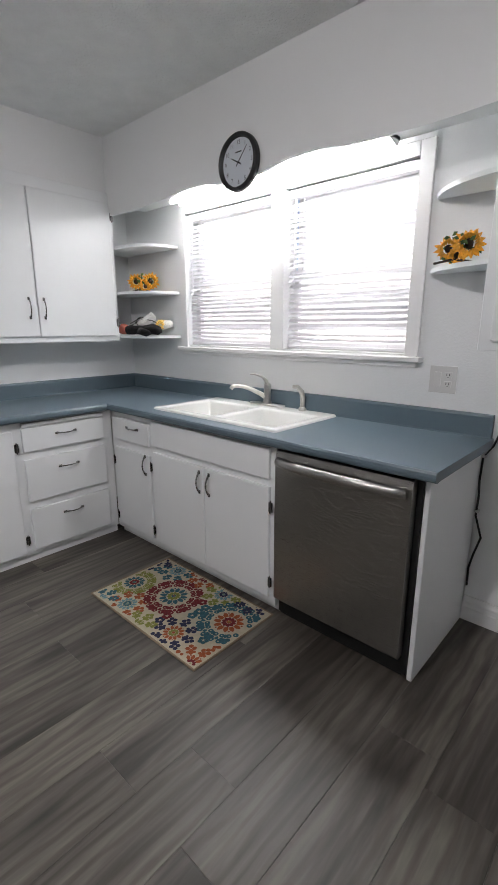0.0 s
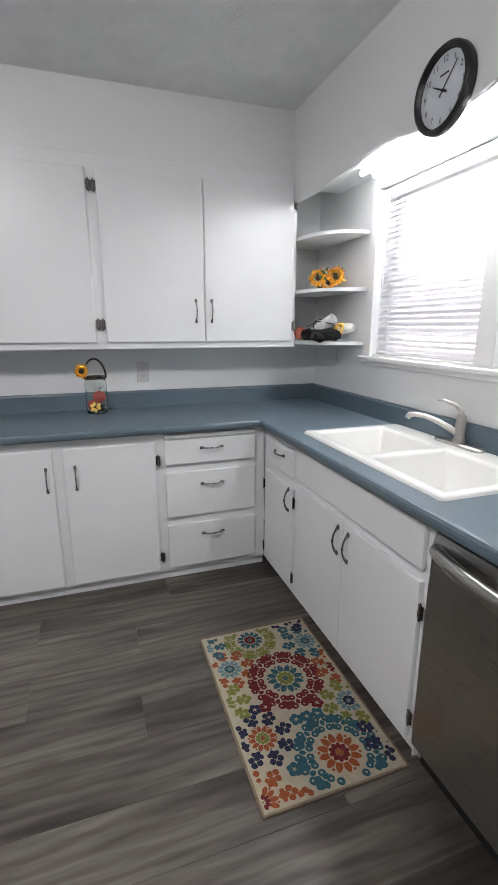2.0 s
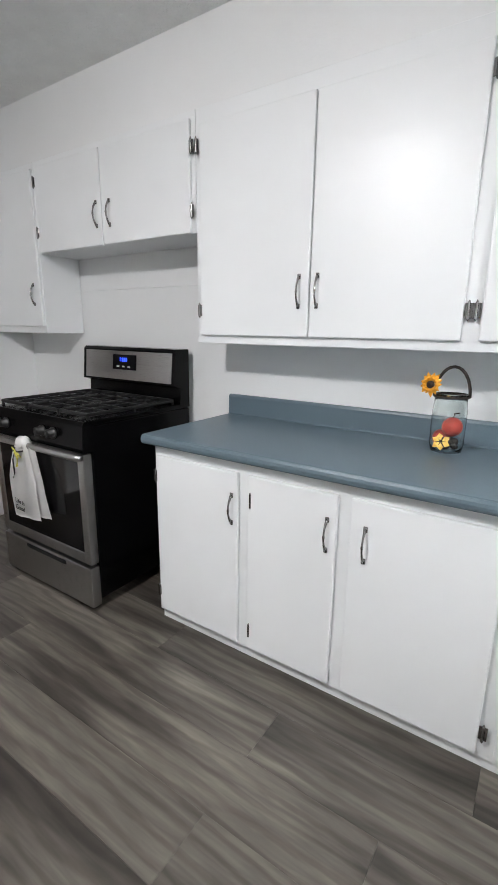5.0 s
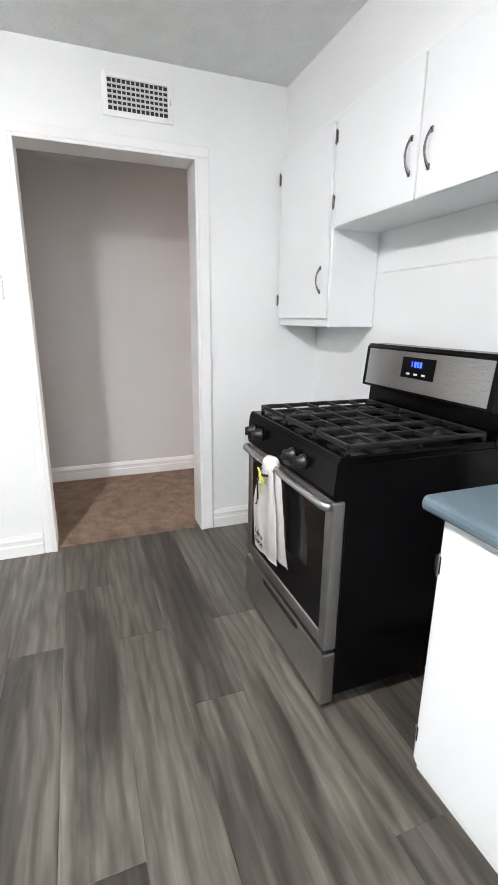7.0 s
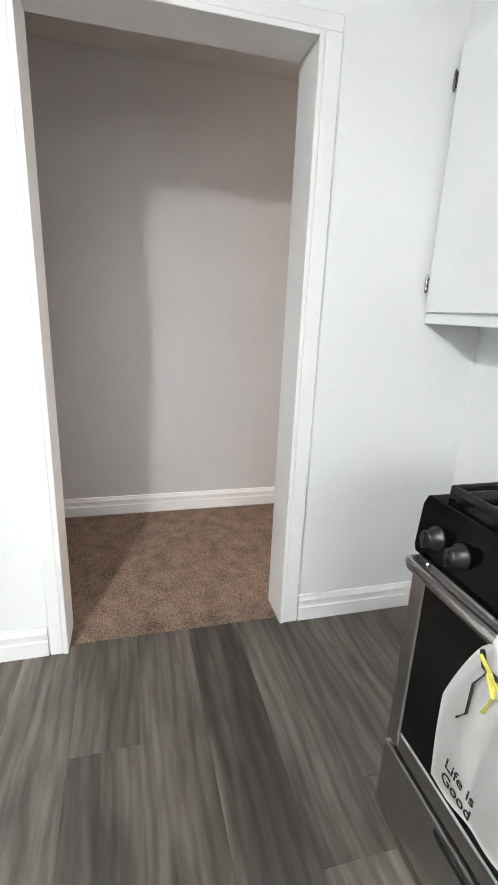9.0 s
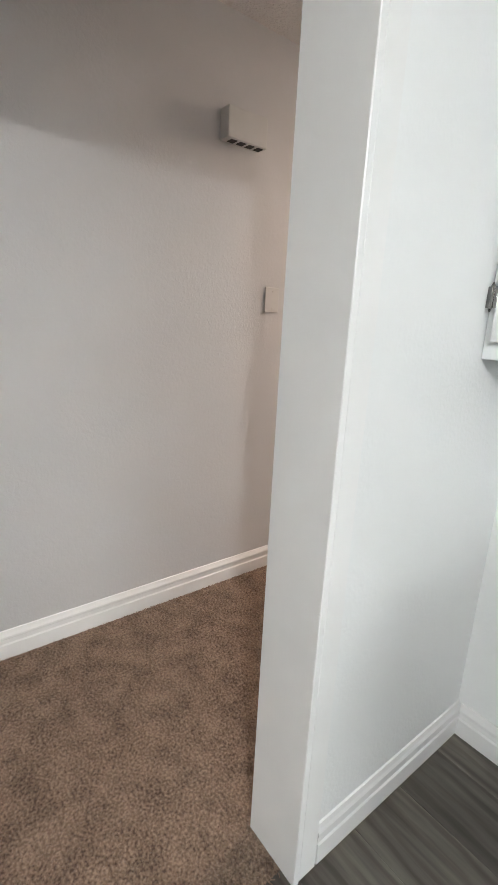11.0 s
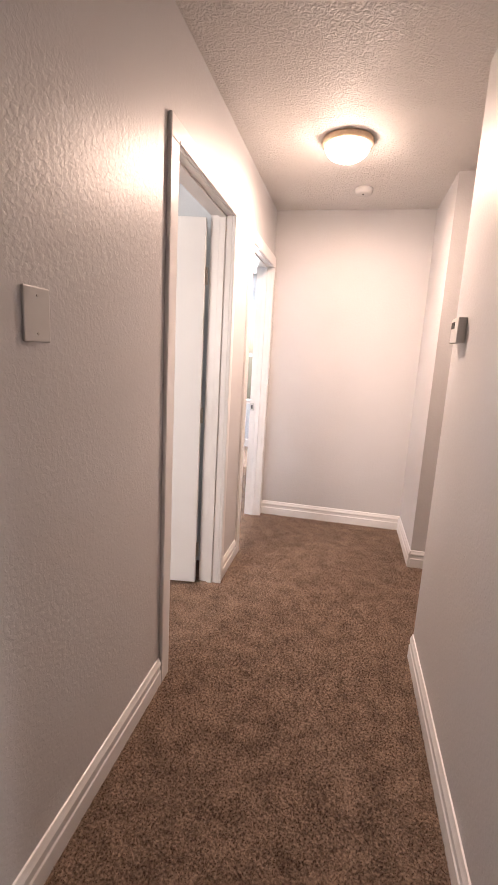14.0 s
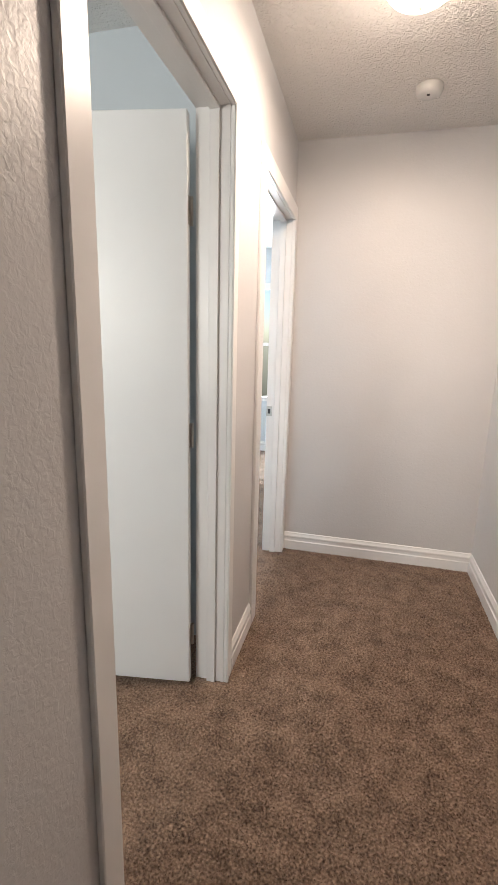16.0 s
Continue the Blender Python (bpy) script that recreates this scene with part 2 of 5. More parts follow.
DYES = dict(red=rug_dye("red rug dye", (0.13, 0.006, 0.009)), teal=rug_dye("teal rug dye", (0.018, 0.088, 0.115)),
            lime=rug_dye("lime rug dye", (0.17, 0.18, 0.035)), cream=RUGBASE, navy=rug_dye("navy rug dye", (0.010, 0.013, 0.045)),
            orange=rug_dye("orange rug dye", (0.27, 0.06, 0.013)), sky=rug_dye("light blue rug dye", (0.11, 0.21, 0.24)))

# ---- helpers for meshes and things ----
BASES = {}


def thing(name, base, label, category, group="", kind=""):
    ob = new(name)
    ob.empty_display_size = 0.05
    ob.location = base
    BASES[ob.name] = Vector(base)
    return tagged(ob, label, category, group, kind)


def add(bm, lo, hi, bev=0.0, seg=1):
    """A box with optional rounded edges, added to bm."""
    lo, hi = [min(a, b) for a, b in zip(lo, hi)], [max(a, b) for a, b in zip(lo, hi)]
    r = bmesh.ops.create_cube(bm, size=1)
    c, s = [(a + b) / 2 for a, b in zip(lo, hi)], [b - a for a, b in zip(lo, hi)]
    bmesh.ops.transform(bm, matrix=Matrix.Translation(c) @ Matrix.Diagonal((*s, 1)), verts=r["verts"])
    if bev:
        es = list({e for v in r["verts"] for e in v.link_edges})
        bmesh.ops.bevel(bm, geom=es, offset=min(bev, min(s) * 0.45), segments=seg, affect="EDGES", profile=0.6)


def part(name, bm, mat, parent=None, label="", smooth=False, kind="", category=""):
    me = bpy.data.meshes.new(name)
    base = BASES.get(parent.name, Vector()) if parent else Vector()
    if parent and base.length:
        bmesh.ops.translate(bm, vec=-base, verts=bm.verts)
    bmesh.ops.recalc_face_normals(bm, faces=bm.faces)
    bm.to_mesh(me)
    bm.free()
    for p in me.polygons:
        p.use_smooth = smooth
    me.materials.append(mat)
    ob = new(name, me)
    if parent:
        ob.parent = parent
        BASES[ob.name] = base
    return tagged(ob, label, category, "", kind)


def box(name, lo, hi, mat, parent=None, bev=0.002, seg=1, label="", kind="", category=""):
    bm = bmesh.new()
    add(bm, lo, hi, bev, seg)
    return part(name, bm, mat, parent, label, seg > 2, kind, category)


def boxes(name, blocks, mat, parent=None, bev=0.0, label="", kind="", category=""):
    bm = bmesh.new()
    for lo, hi in blocks:
        add(bm, lo, hi, bev)
    return part(name, bm, mat, parent, label, False, kind, category)


def sweep(bm, pts, radius, sides=8, flat=1.0, up=(0, 0, 1)):
    """A tube along points; radius may be a list; flat squeezes it along up."""
    pts = [Vector(p) for p in pts]
    rr = radius if isinstance(radius, (list, tuple)) else [radius] * len(pts)
    rings = []
    for i, p in enumerate(pts):
        d = (pts[min(i + 1, len(pts) - 1)] - pts[max(i - 1, 0)]).normalized()
        u = Vector(up)
        if abs(d.dot(u)) > 0.95:
            u = Vector((1, 0, 0))
        s = d.cross(u).normalized()
        w = s.cross(d).normalized()
        rings.append([bm.verts.new(p + s * rr[i] * math.cos(a) + w * rr[i] * flat * math.sin(a))
                      for a in [2 * math.pi * k / sides for k in range(sides)]])
    for a, b in zip(rings, rings[1:]):
        for k in range(sides):
            bm.faces.new((a[k], a[(k + 1) % sides], b[(k + 1) % sides], b[k]))
    bm.faces.new(rings[0][::-1])
    bm.faces.new(rings[-1])


def lathe(bm, profile, at=(0, 0, 0), sides=24, m=None):
    """A turned shape from (radius, height) pairs, about z, then moved by m and at."""
    m = Matrix.Translation(at) @ (m or Matrix())
    rings = [[bm.verts.new(m @ Vector((r * math.cos(2 * math.pi * k / sides), r * math.sin(2 * math.pi * k / sides), h)))
              for k in range(sides)] for r, h in profile]
    for a, b in zip(rings, rings[1:]):
        for k in range(sides):
            bm.faces.new((a[k], a[(k + 1) % sides], b[(k + 1) % sides], b[k]))
    bm.faces.new(rings[0][::-1])
    bm.faces.new(rings[-1])


def extrude_profile(bm, pts, origin, u, v, w, length):
    """A flat outline in the plane u, v, pushed along w."""
    o, u, v, w = Vector(origin), Vector(u), Vector(v), Vector(w)
    a = [bm.verts.new(o + u * p + v * q) for p, q in pts]
    b = [bm.verts.new(o + u * p + v * q + w * length) for p, q in pts]
    n = len(pts)
    for k in range(n):
        bm.faces.new((a[k], a[(k + 1) % n], b[(k + 1) % n], b[k]))
    bm.faces.new(a[::-1])
    bm.faces.new(b)


def structure(name, blocks, mat, label):
    return boxes(name, blocks, mat, None, 0.0, label, "structure")


# ---- large structure ----
KX0, KY0, TOP = -4.33, -4.6, 2.52          # kitchen: west wall face, south wall face, ceiling
HX0, HX1, HY0, HY1 = -5.556, -4.465, -2.6, 3.035
DY0, DY1, DZ = -1.632, -0.775, 2.11       # opening between kitchen and hall
W0, W1, WZ0, WZ1 = -2.245, -0.69, 1.225, 2.05  # kitchen window

structure("wall_north", [((KX0, 0, 0), (0.14, 0.13, TOP))], WALL, "white painted kitchen wall behind the cabinets")
structure("wall_east", [((0, KY0, 0), (0.14, W0, TOP)), ((0, W1, 0), (0.14, 0, TOP)),
                        ((0, W0, 0), (0.14, W1, WZ0)), ((0, W0, WZ1), (0.14, W1, TOP))], WALL, "white painted kitchen wall with window opening")
structure("wall_west", [((HX1, HY0, 0), (KX0, DY0 - 0.018, TOP)), ((HX1, DY1 + 0.018, 0), (KX0, 0, TOP)),
                        ((HX1, DY0 - 0.018, DZ + 0.018), (KX0, DY1 + 0.018, TOP))], WALL, "white painted wall with cased opening to hall")
structure("wall_south", [((KX0, KY0 - 0.13, 0), (0.14, KY0, TOP)), ((HX1, KY0 - 0.13, 0), (KX0, HY0 - 0.0, TOP))], WALL, "plain white kitchen wall")
structure("ceiling_kitchen", [((KX0 - 0.07, KY0 - 0.13, TOP), (0.14, 0.13, TOP + 0.1))], SOFFIT, "textured white kitchen ceiling")
structure("soffit_north", [((KX0, -0.25, 2.19), (-0.305, 0, TOP))], WALL, "white boxed soffit above the wall cabinets")
structure("subfloor", [((KX0 - 0.085, KY0, -0.12), (0.0, 0, -0.012))], UNDER, "grey underlay below the planks")

# hall
structure("hall_wall_west", [((HX0 - 0.12, HY0, 0), (HX0, 0.852, TOP)), ((HX0 - 0.12, 1.708, 0), (HX0, 2.172, TOP)),
                             ((HX0 - 0.12, 0.852, 2.121), (HX0, 1.708, TOP)), ((HX0 - 0.12, 2.172, 2.098), (HX0, 2.968, TOP)),
                             ((HX0 - 0.12, 2.968, 0), (HX0, 6.2, TOP))], HALLWALL, "glossy light grey hall wall with two doorways")
structure("hall_wall_east", [((HX1, 0.13, 0), (HX1 + 0.135, 1.29, TOP)), ((HX1, 0, 0), (KX0, 0.13, TOP))], HALLWALL, "light grey hall wall beside the kitchen")
box("hall_wall_skin", (HX1 - 0.004, DY1 + 0.09, 0), (HX1, 1.29, TOP), HALLWALL, None, 0.0, label="grey hall paint on the kitchen partition", kind="structure")
box("hall_wall_skin", (HX1 - 0.004, HY0, 0), (HX1, DY0 - 0.09, TOP), HALLWALL, None, 0.0, label="grey hall paint on the kitchen partition", kind="structure")
structure("hall_wall_north", [((HX0, HY1, 0), (-3.3, HY1 + 0.12, TOP)), ((-4.355, 2.33, 0), (-3.3, HY1, TOP))], HALLWALL, "light grey wall at the hall end with corner")
structure("hall_alcove_wall", [((-3.42, 0.13, 0), (-3.3, 2.33, TOP)), ((-4.33, 0.13, 0), (-3.42, 0.24, TOP))], HALLWALL, "plain grey wall closing the side passage")
structure("hall_wall_south", [((HX0 - 0.12, HY0 - 0.12, 0), (KX0, HY0, TOP))], HALLWALL, "plain grey wall closing the hall")
structure("ceiling_hall", [((HX0 - 0.12, HY0 - 0.12, TOP), (KX0 - 0.07, 0.13, TOP + 0.1)), ((HX0 - 0.12, 0.13, TOP), (-3.3, HY1 + 0.12, TOP + 0.1))],
          HALLCEIL, "knockdown textured hall ceiling")
structure("carpet_floor", [((-8.7, HY0, -0.1), (KX0 - 0.03, 0.0, 0.0)), ((-8.7, 0.0, -0.1), (-3.3, 6.5, 0.0))], CARPET, "brown mottled cut pile carpet")

# room behind the first hall door, and the bedroom behind the second
# the gap in the south wall is invented, out of view, for the fill lamp
structure("bathroom_wall", [((-8.6, -1.2, 0), (-8.5, 2.0, TOP)),
                            ((-8.5, -1.3, 0), (-7.4, -1.2, TOP)), ((-6.6, -1.3, 0), (HX0 - 0.12, -1.2, TOP)), ((-7.4, -1.3, 0), (-6.6, -1.2, 1.3)), ((-7.4, -1.3, 2.1), (-6.6, -1.2, TOP)), ((-8.5, 1.95, 0), (HX0 - 0.12, 2.05, TOP))], BEDWALL, "pale painted wall of the side room")
structure("ceiling_side_rooms", [((-8.7, -1.3, TOP), (HX0 - 0.12, 6.5, TOP + 0.1))], SOFFIT, "white ceiling of the side rooms")
structure("bedroom_wall", [((-8.6, 2.05, 0), (-8.5, 6.2, TOP)), ((-8.6, 5.9, 0), (-7.35, 6.0, TOP)), ((-6.1, 5.9, 0), (HX0, 6.0, TOP)),
                           ((-7.35, 5.9, 0), (-6.1, 6.0, 0.70)), ((-7.35, 5.9, 2.06), (-6.1, 6.0, TOP))], BEDWALL, "pale blue bedroom wall with window opening")
boxes("bedroom_window", [((-7.42, 5.875, 0.66), (-6.03, 5.905, 0.72)), ((-7.42, 5.88, 2.04), (-6.03, 5.9, 2.12)), ((-7.42, 5.88, 0.72), (-7.34, 5.9, 2.04)),
                         ((-6.11, 5.88, 0.72), (-6.03, 5.9, 2.04)), ((-7.35, 5.93, 1.36), (-6.1, 5.96, 1.40)), ((-6.74, 5.93, 0.7), (-6.71, 5.96, 2.06))],
      TRIM, None, 0.003, "white framed bedroom window full of daylight", "structure")

BASE_PROFILE = [(0, 0), (0.015, 0), (0.015, 0.062), (0.011, 0.068), (0.011, 0.086), (0.0135, 0.090), (0.0135, 0.098), (0.009, 0.108), (0.005, 0.120), (0, 0.122)]


def baseboard(x0, y0, x1, y1, nx, ny):
    """Moulded baseboard from one floor point to another, standing out along (nx, ny)."""
    bm = bmesh.new()
    d = Vector((x1 - x0, y1 - y0, 0))
    extrude_profile(bm, BASE_PROFILE, (x0, y0, 0), (nx, ny, 0), (0, 0, 1), d.normalized(), d.length)
    return part("baseboard", bm, TRIM, None, "white moulded baseboard with two grooves", False, "structure")


for run in [(KX0, DY1 + 0.083, KX0, 0, 1, 0), (KX0, DY0 - 0.071, KX0, KY0 + 2, 1, 0), (KX0 + 0.016, 0, -2.53, 0, 0, -1), (0, -2.62, 0, KY0, -1, 0),
            (HX0, HY0, HX0, 0.79, 1, 0), (HX0, 1.76, HX0, 2.098, 1, 0), (HX0, HY1, -4.355, HY1, 0, -1), (-4.355, HY1 - 0.016, -4.355, 2.314, -1, 0),
            (-4.354, 2.33, -3.42, 2.33, 0, -1), (HX1 - 0.004, DY1 + 0.06, HX1 - 0.004, 1.29, -1, 0), (HX1 - 0.004, HY0, HX1 - 0.004, DY0 - 0.06, -1, 0),
            (-8.5, 5.9, HX0 - 0.12, 5.9, 0, -1)]:
    baseboard(*run)


def casing(name, label, plane, out, y0, y1, top, width, right_width=None, bead=0.012):
    """Flat board casing round an opening in a wall of constant x, with a thin raised bead on its inner edge."""
    rw = right_width or width
    a, b = plane, plane + out * 0.016
    c = plane + out * 0.0195
    blocks = [((a, y0 - width, 0), (b, y0, top)), ((a, y1, 0), (b, y1 + rw, top)), ((a, y0 - width, top), (b, y1 + rw, top + width))]
    blocks += [] if not bead else [((b, y1 + 0.001, 0), (c, y1 + bead, top)), ((b, y0, top + 0.001), (c, y1 + bead, top + bead))]
    return boxes(name, blocks, TRIM, None, 0.003, label, "structure")


def lining(name, label, x0, x1, y0, y1, top, stop=True):
    blocks = [((x0, y0 - 0.018, 0), (x1, y0, top + 0.018)), ((x0, y1, 0), (x1, y1 + 0.018, top + 0.018)), ((x0, y0, top), (x1, y1, top + 0.018))]
    if stop:
        m = x0 + (x1 - x0) * 0.42
        blocks += [((m, y0, 0), (m + 0.035, y0 + 0.011, top - 0.011)), ((m, y1 - 0.011, 0), (m + 0.035, y1, top - 0.011)), ((m, y0, top - 0.011), (m + 0.035, y1, top))]
    return boxes(name, blocks, TRIM, None, 0.002, label, "structure")


casing("trim_kitchen_opening", "white flat casing round the kitchen opening", KX0, 1, DY0 - 0.018, DY1 + 0.018, DZ + 0.018, 0.048, 0.060, 0.0)
lining("jamb_kitchen_opening", "white painted jamb with small chips", HX1 - 0.022, KX0 + 0.019, DY0, DY1, DZ, False)
casing("trim_hall_side", "white casing on the hall face of the opening", HX1 - 0.004, -1, DY0 - 0.018, DY1 + 0.018, DZ + 0.018, 0.037, None, 0.0)
casing("trim_door_1", "white casing round the first hall door", HX0, 1, 0.87, 1.69, 2.103, 0.075, 0.065)
lining("jamb_door_1", "white door jamb with stop", HX0 - 0.12, HX0, 0.87, 1.69, 2.103)
casing("trim_door_2", "white casing round the bedroom door", HX0, 1, 2.19, 2.95, 2.08, 0.085, 0.082)
lining("jamb_door_2", "white door jamb with stop", HX0 - 0.12, HX0, 2.19, 2.95, 2.08)

# ---- hall things ----
door = thing("hall_door", (-5.69, 1.675, 0.012), "white flush hall door standing open into side room", "door")
bm = bmesh.new()
add(bm, (-0.76, -0.036, 0.0), (0, 0, 2.07), 0.003)
leaf = part("leaf", bm, CAB, None)
leaf.parent = door
door.rotation_euler = (0, 0, radians(9))
for z in (0.2, 1.02, 1.78):
    bm = bmesh.new()
    sweep(bm, [(0.006, -0.002, z - 0.045), (0.006, -0.002, z + 0.045)], 0.006)
    add(bm, (-0.002, -0.03, z - 0.044), (0.001, -0.002, z + 0.044))
    h = part("hinge", bm, NICKEL, None)
    h.parent = door

plate = thing("strike_plate", (-5.66, 2.949, 0.955), "small metal strike plate set in the door jamb", "strike plate")
boxes("plate", [((-5.675, 2.946, 0.925), (-5.64, 2.95, 0.985))], NICKEL, plate, 0.001)
box("latch_hole", (-5.665, 2.9445, 0.94), (-5.65, 2.9465, 0.97), SLOT, plate, 0.0)

sw = thing("light_switch", (HX0, 0.087, 1.45), "white blank switch plate on the grey hall wall", "wall plate")
box("plate", (HX0, 0.044, 1.392), (HX0 + 0.007, 0.13, 1.508), PLASTIC, sw, 0.004, 2)
for z in (1.41, 1.49):
    bm = bmesh.new()
    lathe(bm, [(0.003, 0), (0.003, 0.0015)], (HX0 + 0.007, 0.087, z), 10, Euler((0, radians(90), 0)).to_matrix().to_4x4())
    part("screw", bm, NICKEL, sw)

chime = thing("door_chime", (HX0, -0.13, 2.1), "white boxy door chime on the hall wall", "door chime")
box("cover", (HX0, -0.235, 2.055), (HX0 + 0.062, -0.035, 2.17), PLASTIC, chime, 0.006, 2)
for k in range(4):
    y = -0.21 + k * 0.045
    box("slot", (HX0 + 0.014, y, 2.0535), (HX0 + 0.05, y + 0.03, 2.056), SLOT, chime, 0.0)

thermo = thing("thermostat", (HX1 - 0.004, 1.14, 1.52), "white thermostat on the hall wall", "thermostat")
box("body", (HX1 - 0.036, 1.085, 1.475), (HX1 - 0.004, 1.205, 1.57), PLASTIC, thermo, 0.004, 2)
box("screen", (HX1 - 0.038, 1.14, 1.53), (HX1 - 0.035, 1.19, 1.555), SLOT, thermo, 0.0)


def dome_light(at, label, drop):
    d = thing("ceiling_light", at, label, "ceiling light")
    x, y, z = at
    bm = bmesh.new()
    lathe(bm, [(0.10, 0.0), (0.132, -0.002), (0.137, -0.012), (0.133, -0.026), (0.12, -0.032), (0.08, -0.030)], at, 40)
    part("ring", bm, BRASS, d, "bronze rim", True)
    bm = bmesh.new()
    prof = [(0.118 * math.cos(a), -0.030 - drop * math.sin(a)) for a in [k * math.pi / 18 for k in range(9)]] + [(0.006, -0.030 - drop)]
    lathe(bm, prof, at, 40)
    sh = part("shade", bm, LIT, d, "glowing opal glass bowl", True)
    sh.visible_shadow = False
    bm = bmesh.new()
    lathe(bm, [(0.004, 0.0), (0.009, -0.004), (0.009, -0.012), (0.004, -0.018)], (x, y, z - 0.028 - drop), 12)
    part("finial", bm, BRASS, d, "small metal knob", True)
    return d


dome_light((-5.0, 1.88, TOP), "lit round flush ceiling light with opal glass bowl", 0.075)
dome_light((-2.25, -2.3, TOP), "lit round flush kitchen ceiling light", 0.075)
det = thing("smoke_detector", (-4.897, 2.585, TOP), "white round smoke detector on hall ceiling", "smoke detector")
bm = bmesh.new()
lathe(bm, [(0.055, 0), (0.06, -0.004), (0.06, -0.018), (0.054, -0.034), (0.045, -0.040), (0.012, -0.041)], (-4.897, 2.585, TOP), 32)
part("cover", bm, PLASTIC, det, "", True)
box("test_button", (-4.908, 2.565, TOP - 0.044), (-4.895, 2.578, TOP - 0.040), SLOT, det, 0.001)

# ---- kitchen fittings ----


def pull_mesh():
    """A bow-shaped pull along z with spread feet, standing out along -y."""
    bm = bmesh.new()
    pts, rad = [], []
    for k in range(15):
        t = -1 + k / 7
        pts.append((0, -0.004 - 0.021 * (1 - abs(t) ** 2.2), 0.055 * t))
        rad.append(0.0040 + 0.0030 * abs(t) ** 3 + 0.0018 * max(0, 1 - 6 * abs(t)))
    sweep(bm, pts, rad, 8, 0.8, (1, 0, 0))
    for s in (-1, 1):
        add(bm, (-0.007, -0.006, s * 0.055 - 0.010), (0.007, 0.0, s * 0.055 + 0.010), 0.002)
    bmesh.ops.recalc_face_normals(bm, faces=bm.faces)
    me = bpy.data.meshes.new("handle")
    bm.to_mesh(me)
    bm.free()
    for p in me.polygons:
        p.use_smooth = True
    me.materials.append(CHROME)
    return me


def hinge_mesh():
    """A small exposed cabinet hinge: pointed leaf plate with a barrel, facing -y."""
    bm = bmesh.new()
    add(bm, (-0.012, -0.003, -0.024), (0.012, 0, 0.024), 0.001)
    sweep(bm, [(0, -0.004, -0.034), (0, -0.004, -0.026), (0, -0.004, 0.026), (0, -0.004, 0.034)], [0.001, 0.0048, 0.0048, 0.001], 8)
    bmesh.ops.recalc_face_normals(bm, faces=bm.faces)
    me = bpy.data.meshes.new("hinge")
    bm.to_mesh(me)
    bm.free()
    me.materials.append(CHROME)
    return me


PULL, HINGE = pull_mesh(), hinge_mesh()


def fix(mesh, name, parent, at, facing, level=False):
    """A pull or hinge at a place on a part. facing: 'y' for fronts that look south, 'x' for fronts that look west."""
    ob = new(name, mesh)
    ob.parent = parent
    r = pose(0, 0, 0, 0, 0, -90) if facing == "x" else Matrix()
    if level:
        r = r @ pose(0, 0, 0, 0, 90, 0)
    ob.matrix_basis = Matrix.Translation(Vector(at) - BASES[parent.name]) @ r
    return ob


def front(name, parent, facing, face, a0, a1, z0, z1, thick=0.019, pull=None, level=False, label=""):
    """A door or drawer front with rounded edges, on the plane face, from a0 to a1 along the wall."""
    if facing == "y":
        ob = box(name, (a0, face - thick, z0), (a1, face, z1), CAB, parent, 0.006, 2, label)
        at = pull and (pull[0], face - thick, pull[1])
    else:
        ob = box(name, (face - thick, a0, z0), (face, a1, z1), CAB, parent, 0.006, 2, label)
        at = pull and (face - thick, pull[0], pull[1])
    if pull:
        fix(PULL, "handle", ob, at, facing, level)
    return ob


UF = -0.262   # plane of the wall cabinets' frames
BF = -0.588   # plane of the base cabinets' frames


def wall_cabinet(x0, x1, z0, z1, label, doors, hinges):
    c = thing("wall_cabinet", ((x0 + x1) / 2, -0.13, z0), label, "cabinet", "wall cabinets")
    boxes("body", [((x0, UF, z0), (x1, -0.002, z1))], CAB, c, 0.002)
    for a0, a1, b0, b1, px, pz in doors:
        front("door", c, "y", UF, a0, a1, b0, b1, 0.018, (px, pz))
    for hx, hz in hinges:
        fix(HINGE, "hinge", c, (hx, UF - 0.016, hz), "y")
    return c


wall_cabinet(-2.557, -0.279, 1.252, 2.198, "white painted wall cabinet with four flat doors",
             [(-2.525, -1.992, 1.288, 2.132, -2.033, 1.46), (-1.986, -1.434, 1.288, 2.132, -1.955, 1.46),
              (-1.382, -0.844, 1.288, 2.132, -0.893, 1.457), (-0.838, -0.308, 1.288, 2.132, -0.803, 1.457)],
             [(-1.420, 2.05), (-1.397, 2.05), (-1.420, 1.382), (-1.397, 1.382), (-2.540, 2.055), (-2.530, 1.395), (-0.295, 2.05), (-0.295, 1.375)])
wall_cabinet(-3.738, -2.559, 1.722, 2.198, "white wall cabinet above the range with two doors",
             [(-3.700, -3.163, 1.722, 2.165, -3.197, 1.868), (-3.157, -2.580, 1.722, 2.165, -3.098, 1.864)],
             [(-3.716, 2.09), (-3.716, 1.83), (-2.569, 2.06), (-2.569, 1.81)])
wall_cabinet(-4.328, -3.740, 1.277, 2.198, "tall white corner wall cabinet with one door",
             [(-4.308, -3.750, 1.318, 2.165, -3.806, 1.50)], [(-4.318, 2.065), (-4.318, 1.42)])
right = thing("wall_cabinet", (-0.16, -3.0, 1.267), "white wall cabinet beside the window shelves", "cabinet", "wall cabinets")
boxes("body", [((-0.315, -3.4, 1.267), (-0.002, -2.648, 2.13))], CAB, right, 0.003)
front("door", right, "x", -0.315, -3.36, -2.69, 1.30, 2.1, 0.018, (-2.75, 1.46))
structure("soffit_east", [((-0.325, -3.4, 2.13), (-0.305, -2.63, TOP)), ((-0.305, -3.4, 2.132), (0, -2.63, 2.15)), ((-0.305, -3.42, 2.13), (0, -3.4, TOP))], WALL, "white soffit above the side cabinet")


